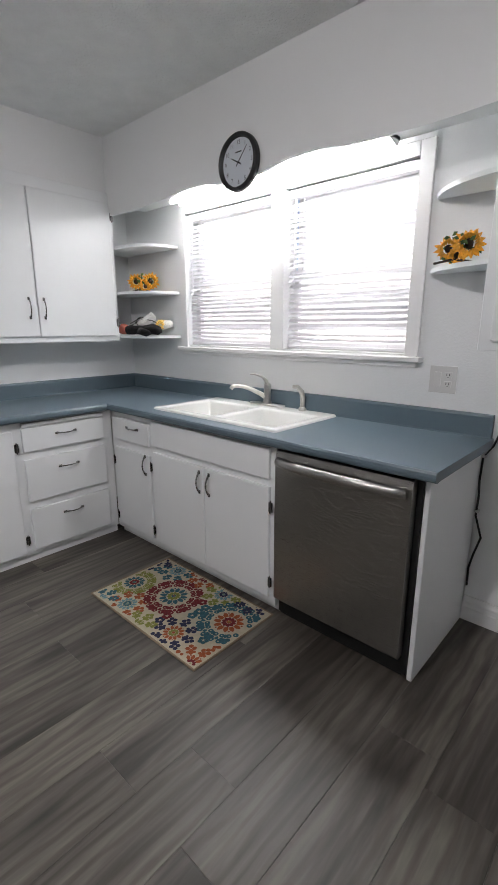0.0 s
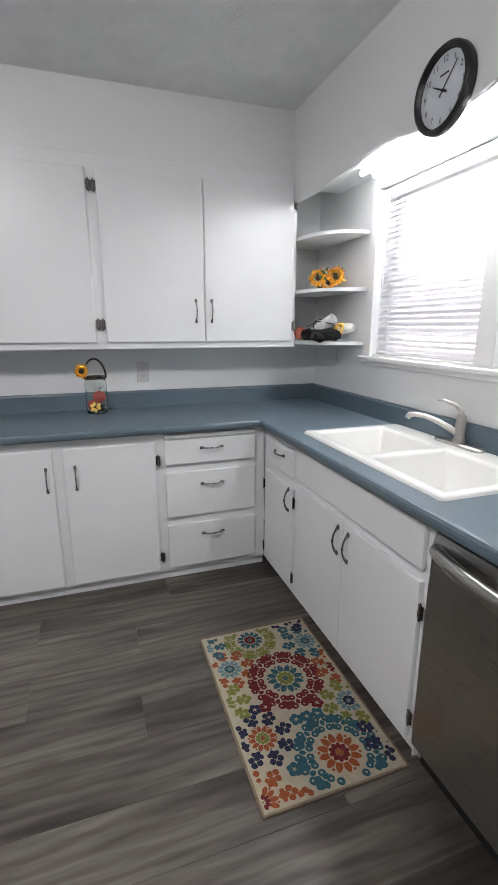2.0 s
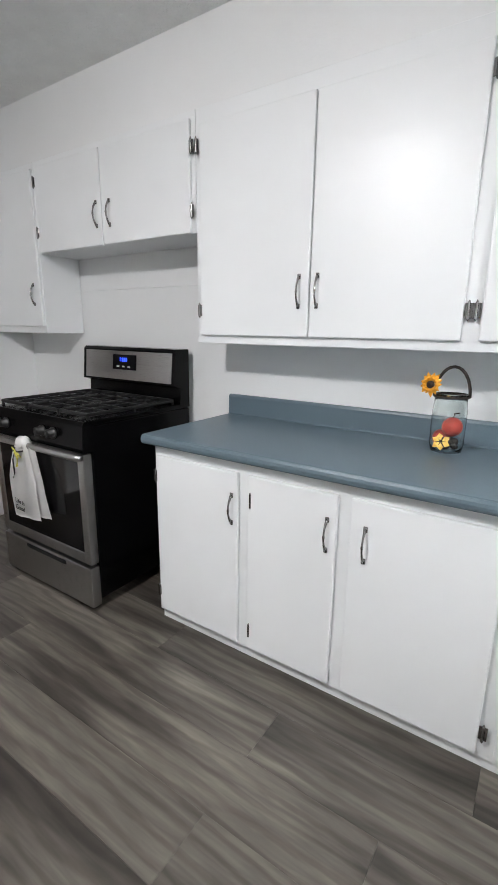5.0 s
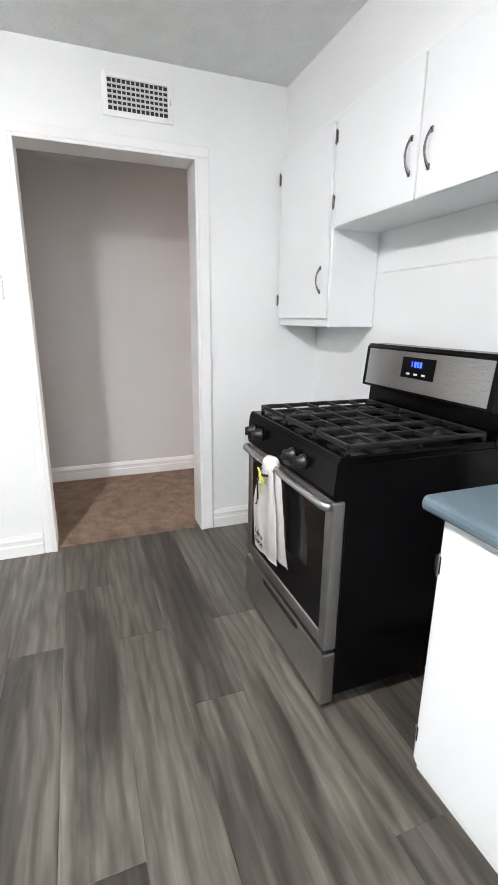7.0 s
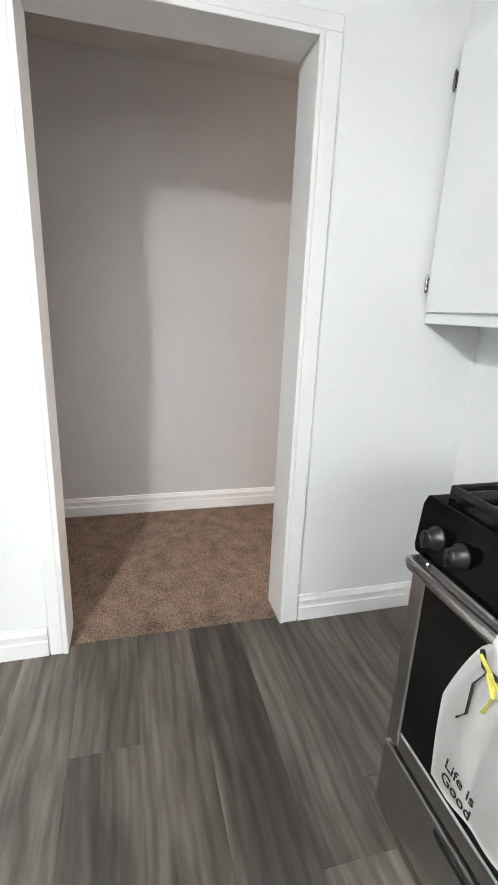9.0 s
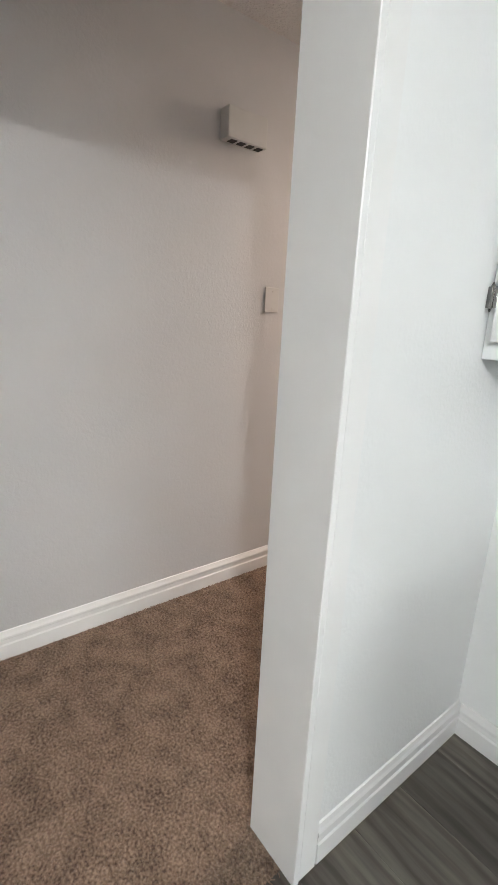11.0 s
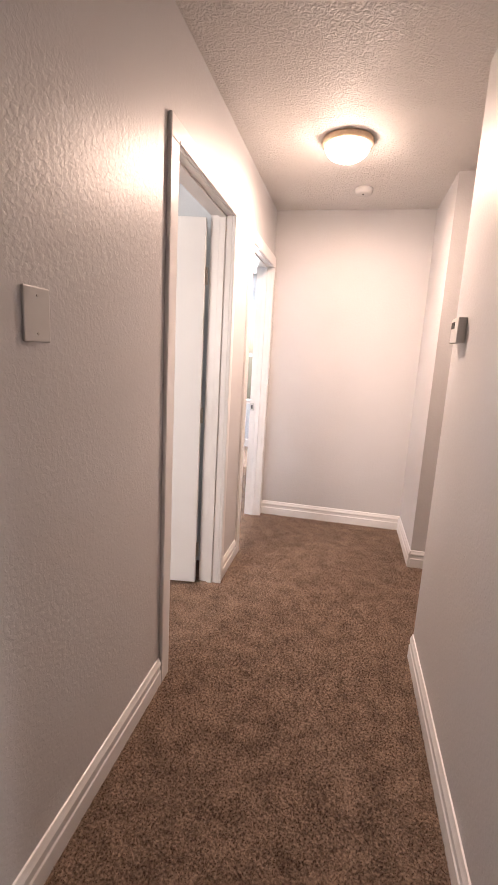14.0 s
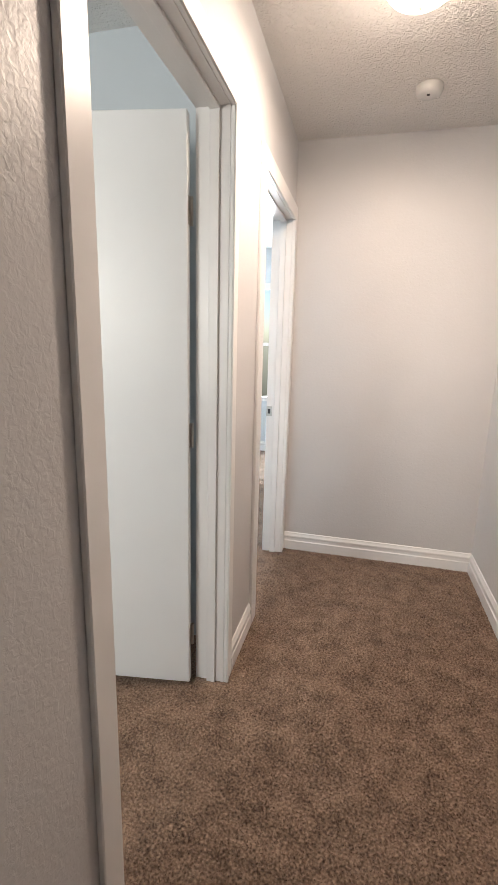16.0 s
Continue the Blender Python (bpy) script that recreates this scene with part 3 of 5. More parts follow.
def valance():
    """Boxed soffit over the window with a scalloped lower edge."""
    key = [(0.0, 2.036), (0.12, 2.052), (0.30, 2.078), (0.42, 2.079), (0.62, 2.060), (0.90, 2.048), (1.30, 2.060)]

    def low(y):
        d = abs(y + 1.465)
        for (a, p), (b, q) in zip(key, key[1:]):
            if d <= b:
                t = (d - a) / (b - a)
                return p + (q - p) * t * t * (3 - 2 * t)
        return key[-1][1]

    ys = [-0.25 - k * (2.38 / 80) for k in range(81)]
    bm = bmesh.new()
    extrude_profile(bm, [(y, low(y)) for y in ys] + [(ys[-1], TOP), (ys[0], TOP)], (-0.305, 0, 0), (0, 1, 0), (0, 0, 1), (1, 0, 0), 0.02)
    add(bm, (-0.285, -2.63, 2.135), (0, -0.25, 2.155))
    return part("valance_east", bm, WALL, None, "white scalloped valance soffit above the sink window", False, "structure")


valance()

tube = thing("fluorescent_light", (-0.15, -1.5, 2.13), "lit fluorescent strip fixture behind the valance", "light fixture")
bm = bmesh.new()
for y in (-0.74, -2.16):
    extrude_profile(bm, [(-0.22, 2.133), (-0.04, 2.133), (-0.055, 2.098), (-0.075, 2.094)], (0, y, 0), (1, 0, 0), (0, 0, 1), (0, 1, 0), 0.012)
add(bm, (-0.225, -2.16, 2.118), (-0.04, -0.728, 2.133))
part("housing", bm, TRIM, tube)
bm = bmesh.new()
for x in (-0.10, -0.17):
    sweep(bm, [(x, -2.13, 2.086), (x, -0.76, 2.086)], 0.0125, 10)
part("lamp_tube", bm, TUBE, tube, "glowing white tubes", True)

# window
cs = [((-0.018, W0 - 0.065, WZ0 - 0.01), (0, W0, WZ1 + 0.06)), ((-0.018, W1, WZ0 - 0.01), (0, W1 + 0.06, WZ1 + 0.06)), ((-0.018, W0, WZ1), (0, W1, WZ1 + 0.06)),
      ((-0.018, -1.523, WZ0), (0.10, -1.427, WZ1))]
boxes("trim_window", cs, TRIM, None, 0.003, "white flat window casing with center mullion", "structure")
boxes("window_sill", [((-0.045, W0 - 0.085, WZ0 - 0.035), (0.02, W1 + 0.08, WZ0 - 0.01)), ((-0.018, W0 - 0.06, WZ0 - 0.06), (0, W1 + 0.06, WZ0 - 0.035))], TRIM, None, 0.004, "white window stool and apron", "structure")


def sash_window(y0, y1):
    blocks = []
    for (z0, z1, x) in ((WZ0 - 0.0, 1.635, 0.075), (1.60, WZ1, 0.105)):
        f = 0.035
        blocks += [((x, y0, z0), (x + 0.028, y0 + f, z1)), ((x, y1 - f, z0), (x + 0.028, y1, z1)), ((x, y0 + f, z0), (x + 0.028, y1 - f, z0 + f)), ((x, y0 + f, z1 - f), (x + 0.028, y1 - f, z1))]
    w = boxes("window_1" if y1 > -1.45 else "window_2", blocks, TRIM, None, 0.002, "white double hung sash window", "structure")
    for (z0, z1, x) in ((WZ0 + 0.03, 1.605, 0.088), (1.63, WZ1 - 0.03, 0.118)):
        g = box("pane", (x, y0 + 0.03, z0), (x + 0.003, y1 - 0.03, z1), GLASS, w, 0.0)
        g.visible_shadow = False


def blind(y0, y1):
    b = thing("window_blind", (0.03, (y0 + y1) / 2, WZ0), "white horizontal slat blind lowered over the window", "blind", "window blinds")
    box("headrail", (0.008, y0 + 0.004, WZ1 - 0.045), (0.05, y1 - 0.004, WZ1 - 0.003), SLAT, b, 0.003)
    box("bottom_rail", (0.016, y0 + 0.008, WZ0 + 0.006), (0.042, y1 - 0.008, WZ0 + 0.024), SLAT, b, 0.004)
    bm = bmesh.new()
    curve = [(-0.0145, 0.0), (-0.007, 0.0022), (0.0, 0.003), (0.007, 0.0022), (0.0145, 0.0)]
    outline = curve + [(p, q - 0.0008) for p, q in reversed(curve)]
    extrude_profile(bm, outline, (0, y0 + 0.006, 0), (1, 0, 0), (0, 0, 1), (0, 1, 0), y1 - y0 - 0.012)
    bmesh.ops.recalc_face_normals(bm, faces=bm.faces)
    me = bpy.data.meshes.new("slat")
    bm.to_mesh(me)
    bm.free()
    me.materials.append(SLAT)
    z, k = WZ0 + 0.036, 0
    rnd = random.Random(5)
    while z < WZ1 - 0.05:
        s = new("slat", me)
        s.parent = b
        s.matrix_basis = Matrix.Translation(Vector((0.029, 0, z)) - Vector((b.location.x, b.location.y, b.location.z)) + Vector((0, b.location.y, 0)) * 0) @ pose(0, 0, 0, rnd.uniform(-0.2, 0.2), -44 + rnd.uniform(-1.5, 1.5), 0)
        s.location.y = -b.location.y
        z += 0.0255
        k += 1
    for y in (y0 + 0.10, y1 - 0.10):
        bm = bmesh.new()
        for x in (0.0155, 0.0425):
            sweep(bm, [(x, y, WZ0 + 0.02), (x, y, WZ1 - 0.04)], 0.0008, 4)
        part("ladder_cord", bm, SLAT, b)
    bm = bmesh.new()
    sweep(bm, [(0.004, y1 - 0.055, WZ1 - 0.04), (0.002, y1 - 0.05, WZ1 - 0.5)], 0.004, 6)
    part("tilt_wand", bm, SLAT, b, "clear tilt wand")


for y0, y1 in ((W0, -1.525), (-1.425, W1)):
    sash_window(y0, y1)
    blind(y0, y1)


def corner_shelf(pts, z, mat, label, group):
    bm = bmesh.new()
    extrude_profile(bm, pts, (0, 0, z - 0.018), (1, 0, 0), (0, 1, 0), (0, 0, 1), 0.018)
    s = part("corner_shelf", bm, mat, None, label)
    return tagged(s, category="shelf", group=group)


def bulge(a, b, c, n=12):
    """Points on a curve from a to b drawn towards c."""
    out = []
    for k in range(n + 1):
        t = k / n
        out.append(tuple(p * (1 - t) ** 2 + 2 * q * t * (1 - t) + r * t * t for p, q, r in zip(a, c, b)))
    return out


LEFT = [(-0.277, -0.002), (-0.002, -0.002), (-0.002, -0.60), (-0.02, -0.60)] + bulge((-0.02, -0.60), (-0.277, -0.255), (-0.285, -0.585))[1:]
for z in (1.29, 1.582, 1.875):
    corner_shelf(LEFT, z, CAB, "white painted rounded corner shelf between cabinet and window", "left window shelves")
RIGHT = [(-0.002, -2.646), (-0.002, -2.335), (-0.02, -2.335)] + bulge((-0.02, -2.335), (-0.235, -2.646), (-0.19, -2.42))[1:]
for z in (1.588, 1.886):
    corner_shelf(RIGHT, z, CAB, "white painted quarter round shelf beside the window", "right window shelves")

# base cabinets
base_n = thing("base_cabinet", (-1.6, -0.3, 0), "white painted base cabinet with doors and drawers", "cabinet", "base cabinets")
boxes("body", [((-2.53, BF, 0.05), (-0.59, -0.002, 0.847)), ((-2.53, BF + 0.018, 0.0), (-0.59, -0.02, 0.05))], CAB, base_n, 0.001)
for a0, a1, px in ((-2.508, -2.088, -2.113), (-2.043, -1.688, -1.72), (-1.642, -1.197, -1.588)):
    front("door", base_n, "y", BF, a0, a1, 0.068, 0.797, 0.019, (px, 0.65))
for z0, z1, zp in ((0.668, 0.803, 0.752), (0.374, 0.624, 0.552), (0.078, 0.328, 0.262)):
    front("drawer", base_n, "y", BF, -1.15, -0.652, z0, z1, 0.019, (-0.90, zp), True)
box("cutting_board", (-1.148, BF - 0.022, 0.812), (-0.654, BF, 0.832), CAB, base_n, 0.003, 1, "pull-out board edge")
for hx, hz in ((-2.516, 0.705), (-2.516, 0.16), (-2.030, 0.70), (-2.030, 0.15), (-1.185, 0.70), (-1.185, 0.15)):
    fix(HINGE, "hinge", base_n, (hx, BF - 0.014, hz), "y")

base_e = thing("base_cabinet", (-0.3, -1.27, 0), "white painted sink base cabinet with doors", "cabinet", "base cabinets")
boxes("body", [((BF, -1.960, 0.05), (-0.002, -0.592, 0.70)), ((BF, -1.960, 0.70), (BF + 0.02, -0.592, 0.847)), ((BF + 0.035, -1.960, 0.0), (-0.02, -0.592, 0.05))], CAB, base_e, 0.001)
front("drawer", base_e, "x", BF, -1.008, -0.640, 0.665, 0.805, 0.019, (-0.85, 0.755), True)
front("door", base_e, "x", BF, -1.008, -0.640, 0.085, 0.612, 0.019, (-0.972, 0.55))
front("false_drawer", base_e, "x", BF, -1.924, -1.042, 0.680, 0.828, 0.019, None)
front("door", base_e, "x", BF, -1.482, -1.042, 0.085, 0.645, 0.019, (-1.452, 0.56))
front("door", base_e, "x", BF, -1.924, -1.488, 0.085, 0.645, 0.019, (-1.527, 0.56))
for hy, hz in ((-0.625, 0.52), (-0.625, 0.14), (-1.022, 0.55), (-1.022, 0.15), (-1.934, 0.55), (-1.934, 0.17)):
    fix(HINGE, "hinge", base_e, (BF - 0.014, hy, hz), "x")
end = thing("end_panel", (-0.3, -2.59, 0), "white painted panel closing the dishwasher bay", "panel")
boxes("panel", [((-0.57, -2.630, 0), (-0.002, -2.609, 0.847))], CAB, end, 0.003)
box("filler_strip", (-0.603, -1.968, 0.052), (BF + 0.001, -1.9605, 0.847), CAB, end, 0.001)

CZ0, CZ1, CF = 0.848, 0.886, -0.642
SX0, SX1, SY0, SY1 = -0.55, -0.03, -1.912, -0.99     # sink outline
top = thing("countertop", (-0.9, -0.6, CZ0), "blue-grey laminate countertop with rolled edge and backsplash", "countertop")
bm = bmesh.new()
nose = [(0.05, CZ0 + 0.012), (0.05, CZ0), (0.016, CZ0 - 0.004), (0.006, CZ0), (0.001, CZ0 + 0.008), (0.0, CZ0 + 0.018), (0.002, CZ0 + 0.028), (0.008, CZ1 - 0.002), (0.018, CZ1), (0.05, CZ1)]
extrude_profile(bm, nose, (-2.558, CF, 0), (0, 1, 0), (0, 0, 1), (1, 0, 0), 2.558 + CF + 0.02)
extrude_profile(bm, nose, (CF, -2.668, 0), (1, 0, 0), (0, 0, 1), (0, 1, 0), 2.668 + CF + 0.02)
S = SX0 + 0.02, SX1 - 0.02, SY0 + 0.02, SY1 - 0.02
for lo, hi in [((-2.558, CF + 0.05, CZ0), (CF + 0.05, -0.001, CZ1)), ((CF + 0.05, S[3], CZ0), (-0.001, -0.001, CZ1)), ((CF + 0.05, -2.668, CZ0), (-0.001, S[2], CZ1)),
               ((CF + 0.05, S[2], CZ0), (S[0], S[3], CZ1)), ((S[1], S[2], CZ0), (-0.001, S[3], CZ1)), ((CF + 0.02, CF + 0.02, CZ0), (CF + 0.05, CF + 0.05, CZ1))]:
    add(bm, lo, hi)
part("worktop", bm, COUNTER, top, "", False)
bs = [(0, CZ1), (0.026, CZ1), (0.022, CZ1 + 0.006), (0.020, CZ1 + 0.09), (0.016, CZ1 + 0.099), (0.010, CZ1 + 0.102), (0, CZ1 + 0.102)]
bm = bmesh.new()
extrude_profile(bm, bs, (-2.558, -0.001, 0), (0, -1, 0), (0, 0, 1), (1, 0, 0), 2.557)
extrude_profile(bm, bs, (-0.001, -2.661, 0), (-1, 0, 0), (0, 0, 1), (0, 1, 0), 2.636)
part("backsplash", bm, COUNTER, top)


def sink():
    s = thing("kitchen_sink", ((SX0 + SX1) / 2, (SY0 + SY1) / 2, CZ1), "white enamel double bowl drop-in sink", "sink")
    z = CZ1 + 0.014
    mid = -1.46
    bm = bmesh.new()
    xs = [SX0, SX0 + 0.05, SX1 - 0.12, SX1]
    ys = [SY0, SY0 + 0.05, mid - 0.022, mid + 0.022, SY1 - 0.05, SY1]
    grid = [[bm.verts.new((x, y, z)) for y in ys] for x in xs]
    for i in range(3):
        for j in range(5):
            if i == 1 and j in (1, 3):
                continue
            bm.faces.new((grid[i][j], grid[i + 1][j], grid[i + 1][j + 1], grid[i][j + 1]))
    for j in (1, 3):
        ring = [grid[1][j], grid[2][j], grid[2][j + 1], grid[1][j + 1]]
        c = sum((v.co for v in ring), Vector()) / 4
        low = [bm.verts.new((c.x + (v.co.x - c.x) * 0.84, c.y + (v.co.y - c.y) * 0.84, z - 0.17)) for v in ring]
        for k in range(4):
            bm.faces.new((ring[k], ring[(k + 1) % 4], low[(k + 1) % 4], low[k]))
        bm.faces.new(low)
    r = bmesh.ops.extrude_edge_only(bm, edges=[e for e in bm.edges if e.is_boundary])
    for v in [g for g in r["geom"] if isinstance(g, bmesh.types.BMVert)]:
        v.co.z = CZ1 + 0.0005
    bmesh.ops.recalc_face_normals(bm, faces=bm.faces)
    sharp = [e for e in bm.edges if len(e.link_faces) == 2 and e.calc_face_angle() > 0.5]
    bmesh.ops.bevel(bm, geom=sharp, offset=0.016, segments=4, affect="EDGES", profile=0.5)
    part("basin", bm, PORCELAIN, s, "", True)
    for y in ((SY0 + 0.05 + mid - 0.022) / 2, (SY1 - 0.05 + mid + 0.022) / 2):
        bm = bmesh.new()
        lathe(bm, [(0.044, 0), (0.04, 0.003), (0.03, 0.001), (0.01, 0.001)], (-0.33, y, z - 0.1695), 20)
        part("drain", bm, CHROME, s, "", True)


sink()
tap = thing("kitchen_faucet", (-0.068, -1.455, CZ1 + 0.014), "brushed nickel single lever kitchen faucet", "faucet")
tz = CZ1 + 0.0145
bm = bmesh.new()
outline = [(0.028 * math.cos(a), (0.125 if math.cos(a - math.pi / 2) > 0 else -0.125) * 0 + 0.028 * math.sin(a) + (0.1 if math.sin(a) > 0 else -0.1)) for a in [k * math.pi / 12 + 0.01 for k in range(24)]]
extrude_profile(bm, outline, (-0.068, -1.455, tz), (1, 0, 0), (0, 1, 0), (0, 0, 1), 0.010)
part("base_plate", bm, NICKEL, tap, "", True)
bm = bmesh.new()
lathe(bm, [(0.027, 0.008), (0.026, 0.02), (0.021, 0.035), (0.020, 0.11), (0.018, 0.125), (0.008, 0.132)], (-0.068, -1.455, tz), 20)
d = Vector((-0.62, 0.78, 0)).normalized()
o = Vector((-0.068, -1.455, tz))
pts = [o + d * a + Vector((0, 0, h)) for a, h in ((0.005, 0.045), (0.04, 0.068), (0.09, 0.092), (0.14, 0.108), (0.18, 0.112), (0.205, 0.108), (0.213, 0.094))]
sweep(bm, pts, [0.015, 0.0135, 0.012, 0.011, 0.011, 0.0125, 0.012], 12)
part("spout", bm, NICKEL, tap, "", True)
bm = bmesh.new()
sweep(bm, [o + Vector((0, 0, 0.12)), o + Vector((-0.006, 0.006, 0.145)), o + d * 0.03 + Vector((0, 0, 0.168)), o + d * 0.075 + Vector((0, 0, 0.182)), o + d * 0.10 + Vector((0, 0, 0.180))],
      [0.018, 0.014, 0.010, 0.0075, 0.005], 10, 0.8)
part("lever", bm, NICKEL, tap, "", True)
spray = thing("side_sprayer", (-0.062, -1.705, CZ1 + 0.014), "brushed nickel side sprayer on the sink deck", "sprayer")
bm = bmesh.new()
o = Vector((-0.062, -1.705, tz))
lathe(bm, [(0.024, 0), (0.023, 0.006), (0.016, 0.014), (0.014, 0.02)], tuple(o), 18)
sweep(bm, [o + Vector((0, 0, 0.015)), o + Vector((0, 0, 0.07)), o + Vector((-0.003, 0.004, 0.10)), o + Vector((-0.018, 0.022, 0.128)), o + Vector((-0.036, 0.044, 0.130))],
      [0.0125, 0.015, 0.016, 0.013, 0.009], 12)
part("wand", bm, NICKEL, spray, "", True)


def dishwasher():
    d = thing("dishwasher", (-0.3, -2.26, 0), "stainless steel dishwasher with curved bar handle", "dishwasher")
    y0, y1 = -2.585, -1.972
    box("tub", (-0.575, y0 - 0.022, 0.02), (-0.02, y1 + 0.003, 0.842), BLACKPLASTIC, d, 0.002)
    bm = bmesh.new()
    prof = [(-0.578, 0.105), (-0.612, 0.105), (-0.619, 0.115), (-0.622, 0.45), (-0.619, 0.80), (-0.612, 0.828), (-0.600, 0.832), (-0.578, 0.832)]
    extrude_profile(bm, prof, (0, y0, 0), (1, 0, 0), (0, 0, 1), (0, 1, 0), y1 - y0)
    part("door", bm, STEEL, d)
    bm = bmesh.new()
    ym, half = (y0 + y1) / 2, (y1 - y0) / 2 - 0.02
    pts = [(-0.622 - 0.05 * (1 - abs(t) ** 2.2) - 0.004, ym + half * t, 0.790 - 0.006 * t * t) for t in [-1 + k / 10 for k in range(21)]]
    sweep(bm, pts, [0.019] * 21, 12, 1.15)
    part("handle", bm, STEEL, d, "curved steel bar handle", True)
    box("toe_kick", (-0.56, y0, 0.0), (-0.545, y1, 0.10), BLACKPLASTIC, d, 0.001)
    box("top_seal", (-0.60, y0, 0.8335), (-0.578, y1, 0.843), BLACKPLASTIC, d, 0.001)


dishwasher()


def gas_range():
    r = thing("gas_range", (-3.165, -0.40, 0), "black and stainless gas range with cast iron grates", "stove")
    x0, x1, yf, yb = -3.55, -2.808, -0.70, -0.05
    boxes("body", [((x0, yf, 0.055), (x1, yb, 0.895))], BLACK, r, 0.004)
    for x in (x0 + 0.05, x1 - 0.05):
        for y in (yf - 0.01, yb - 0.06):
            bm = bmesh.new()
            lathe(bm, [(0.02, 0), (0.022, 0.01), (0.014, 0.02), (0.014, 0.056)], (x, y, 0), 12)
            part("leveling_foot", bm, BLACKPLASTIC, r)
    box("bottom_drawer", (x0 + 0.004, yf - 0.050, 0.024), (x1 - 0.004, yf + 0.001, 0.228), STEELX, r, 0.006, 2, "stainless warming drawer")
    bm = bmesh.new()
    sweep(bm, [(-3.33, yf - 0.0485, 0.205), (-3.31, yf - 0.051, 0.205), (-3.02, yf - 0.051, 0.205), (-3.00, yf - 0.0485, 0.205)], 0.012, 8, 0.35, (0, 1, 0))
    part("drawer_grip", bm, BLACKPLASTIC, r, "recessed drawer grip")
    dz0, dz1 = 0.243, 0.775
    f = 0.05
    ob = boxes("oven_door", [((x0 + 0.003, yf - 0.045, dz0), (x0 + f, yf, dz1)), ((x1 - f, yf - 0.045, dz0), (x1 - 0.003, yf, dz1)),
                             ((x0 + f, yf - 0.045, dz0), (x1 - f, yf, dz0 + 0.055)), ((x0 + f, yf - 0.040, dz1 - 0.03), (x1 - f, yf, dz1))], STEELX, r, 0.004, "stainless door frame")
    box("window", (x0 + f - 0.004, yf - 0.041, dz0 + 0.05), (x1 - f + 0.004, yf - 0.004, dz1 - 0.025), OVENGLASS, ob, 0.002, 1, "dark reflective oven glass")
    bm = bmesh.new()
    sweep(bm, [(x0 + 0.012, yf - 0.045, 0.762), (x0 + 0.014, yf - 0.062, 0.764), (x0 + 0.03, yf - 0.070, 0.765), (x1 - 0.03, yf - 0.070, 0.765), (x1 - 0.014, yf - 0.062, 0.764), (x1 - 0.012, yf - 0.045, 0.762)],
          0.0125, 10, 1.2)
    part("handle", bm, STEELX, ob, "stainless bar handle", True)
    # control panel, sloping
    bm = bmesh.new()
    extrude_profile(bm, [(yf + 0.02, 0.782), (yf - 0.043, 0.782), (yf - 0.048, 0.80), (yf - 0.040, 0.900), (yf - 0.03, 0.918), (yf + 0.02, 0.918)], (x0, 0, 0), (0, 1, 0), (0, 0, 1), (1, 0, 0), x1 - x0)
    part("control_panel", bm, BLACK, r)
    for x in (x0 + 0.07, x0 + 0.145, -3.10, -3.015):
        bm = bmesh.new()
        m = Euler((radians(86), 0, 0)).to_matrix().to_4x4()
        lathe(bm, [(0.026, 0), (0.027, 0.008), (0.021, 0.010), (0.019, 0.032), (0.016, 0.036), (0.004, 0.037)], (x, yf - 0.044, 0.848), 20, m)
        add(bm, (x - 0.0035, yf - 0.086, 0.831), (x + 0.0035, yf - 0.078, 0.866), 0.001)
        part("knob", bm, BLACKPLASTIC, r, "black control knob", True)
    # cooktop
    bm = bmesh.new()
    add(bm, (x0, yf - 0.03, 0.896), (x1, yb - 0.06, 0.920), 0.006, 2)
    part("cooktop", bm, BLACK, r, "", False)
    for bx in (-3.375, -3.165, -2.955):
        for by in (-0.56, -0.25):
            if bx == -3.165 and by == -0.56:
                continue
            bm = bmesh.new()
            lathe(bm, [(0.058, 0), (0.056, 0.006), (0.042, 0.008), (0.042, 0.016), (0.036, 0.021), (0.01, 0.023)], (bx, by if bx != -3.165 else -0.40, 0.920), 24)
            part("burner", bm, IRON, r, "black burner cap", True)
    for gx0, gx1 in ((x0 + 0.02, -3.292), (-3.288, -3.042), (-3.038, x1 - 0.02)):
        bm = bmesh.new()
        gy0, gy1, zt = yf + 0.005, yb - 0.095, 0.950
        rail = 0.013
        for lo, hi in [((gx0, gy0, zt - 0.018), (gx1, gy0 + rail, zt)), ((gx0, gy1 - rail, zt - 0.018), (gx1, gy1, zt)),
                       ((gx0, gy0, zt - 0.018), (gx0 + rail, gy1, zt)), ((gx1 - rail, gy0, zt - 0.018), (gx1, gy1, zt))]:
            add(bm, lo, hi, 0.004)
        for k in (0.2, 0.4, 0.6, 0.8):
            y = gy0 + (gy1 - gy0) * k
            add(bm, (gx0, y - 0.005, zt - 0.016), (gx1, y + 0.005, zt - 0.002), 0.002)
        xm = (gx0 + gx1) / 2
        add(bm, (xm - 0.005, gy0, zt - 0.016), (xm + 0.005, gy1, zt - 0.001), 0.002)
        for x in (gx0 + 0.007, gx1 - 0.007):
            for y in (gy0 + 0.007, (gy0 + gy1) / 2, gy1 - 0.007):
                add(bm, (x - 0.006, y - 0.006, 0.919), (x + 0.006, y + 0.006, zt - 0.01), 0.001)
        part("grate", bm, IRON, r, "cast iron grate")
    # backguard
    bm = bmesh.new()
    extrude_profile(bm, [(yb, 0.90), (-0.125, 0.90), (-0.118, 1.005), (-0.165, 1.02), (-0.148, 1.195), (-0.135, 1.208), (yb, 1.208)], (x0 - 0.002, 0, 0), (0, 1, 0), (0, 0, 1), (1, 0, 0), x1 - x0 + 0.004)
    part("backguard", bm, BLACK, r)

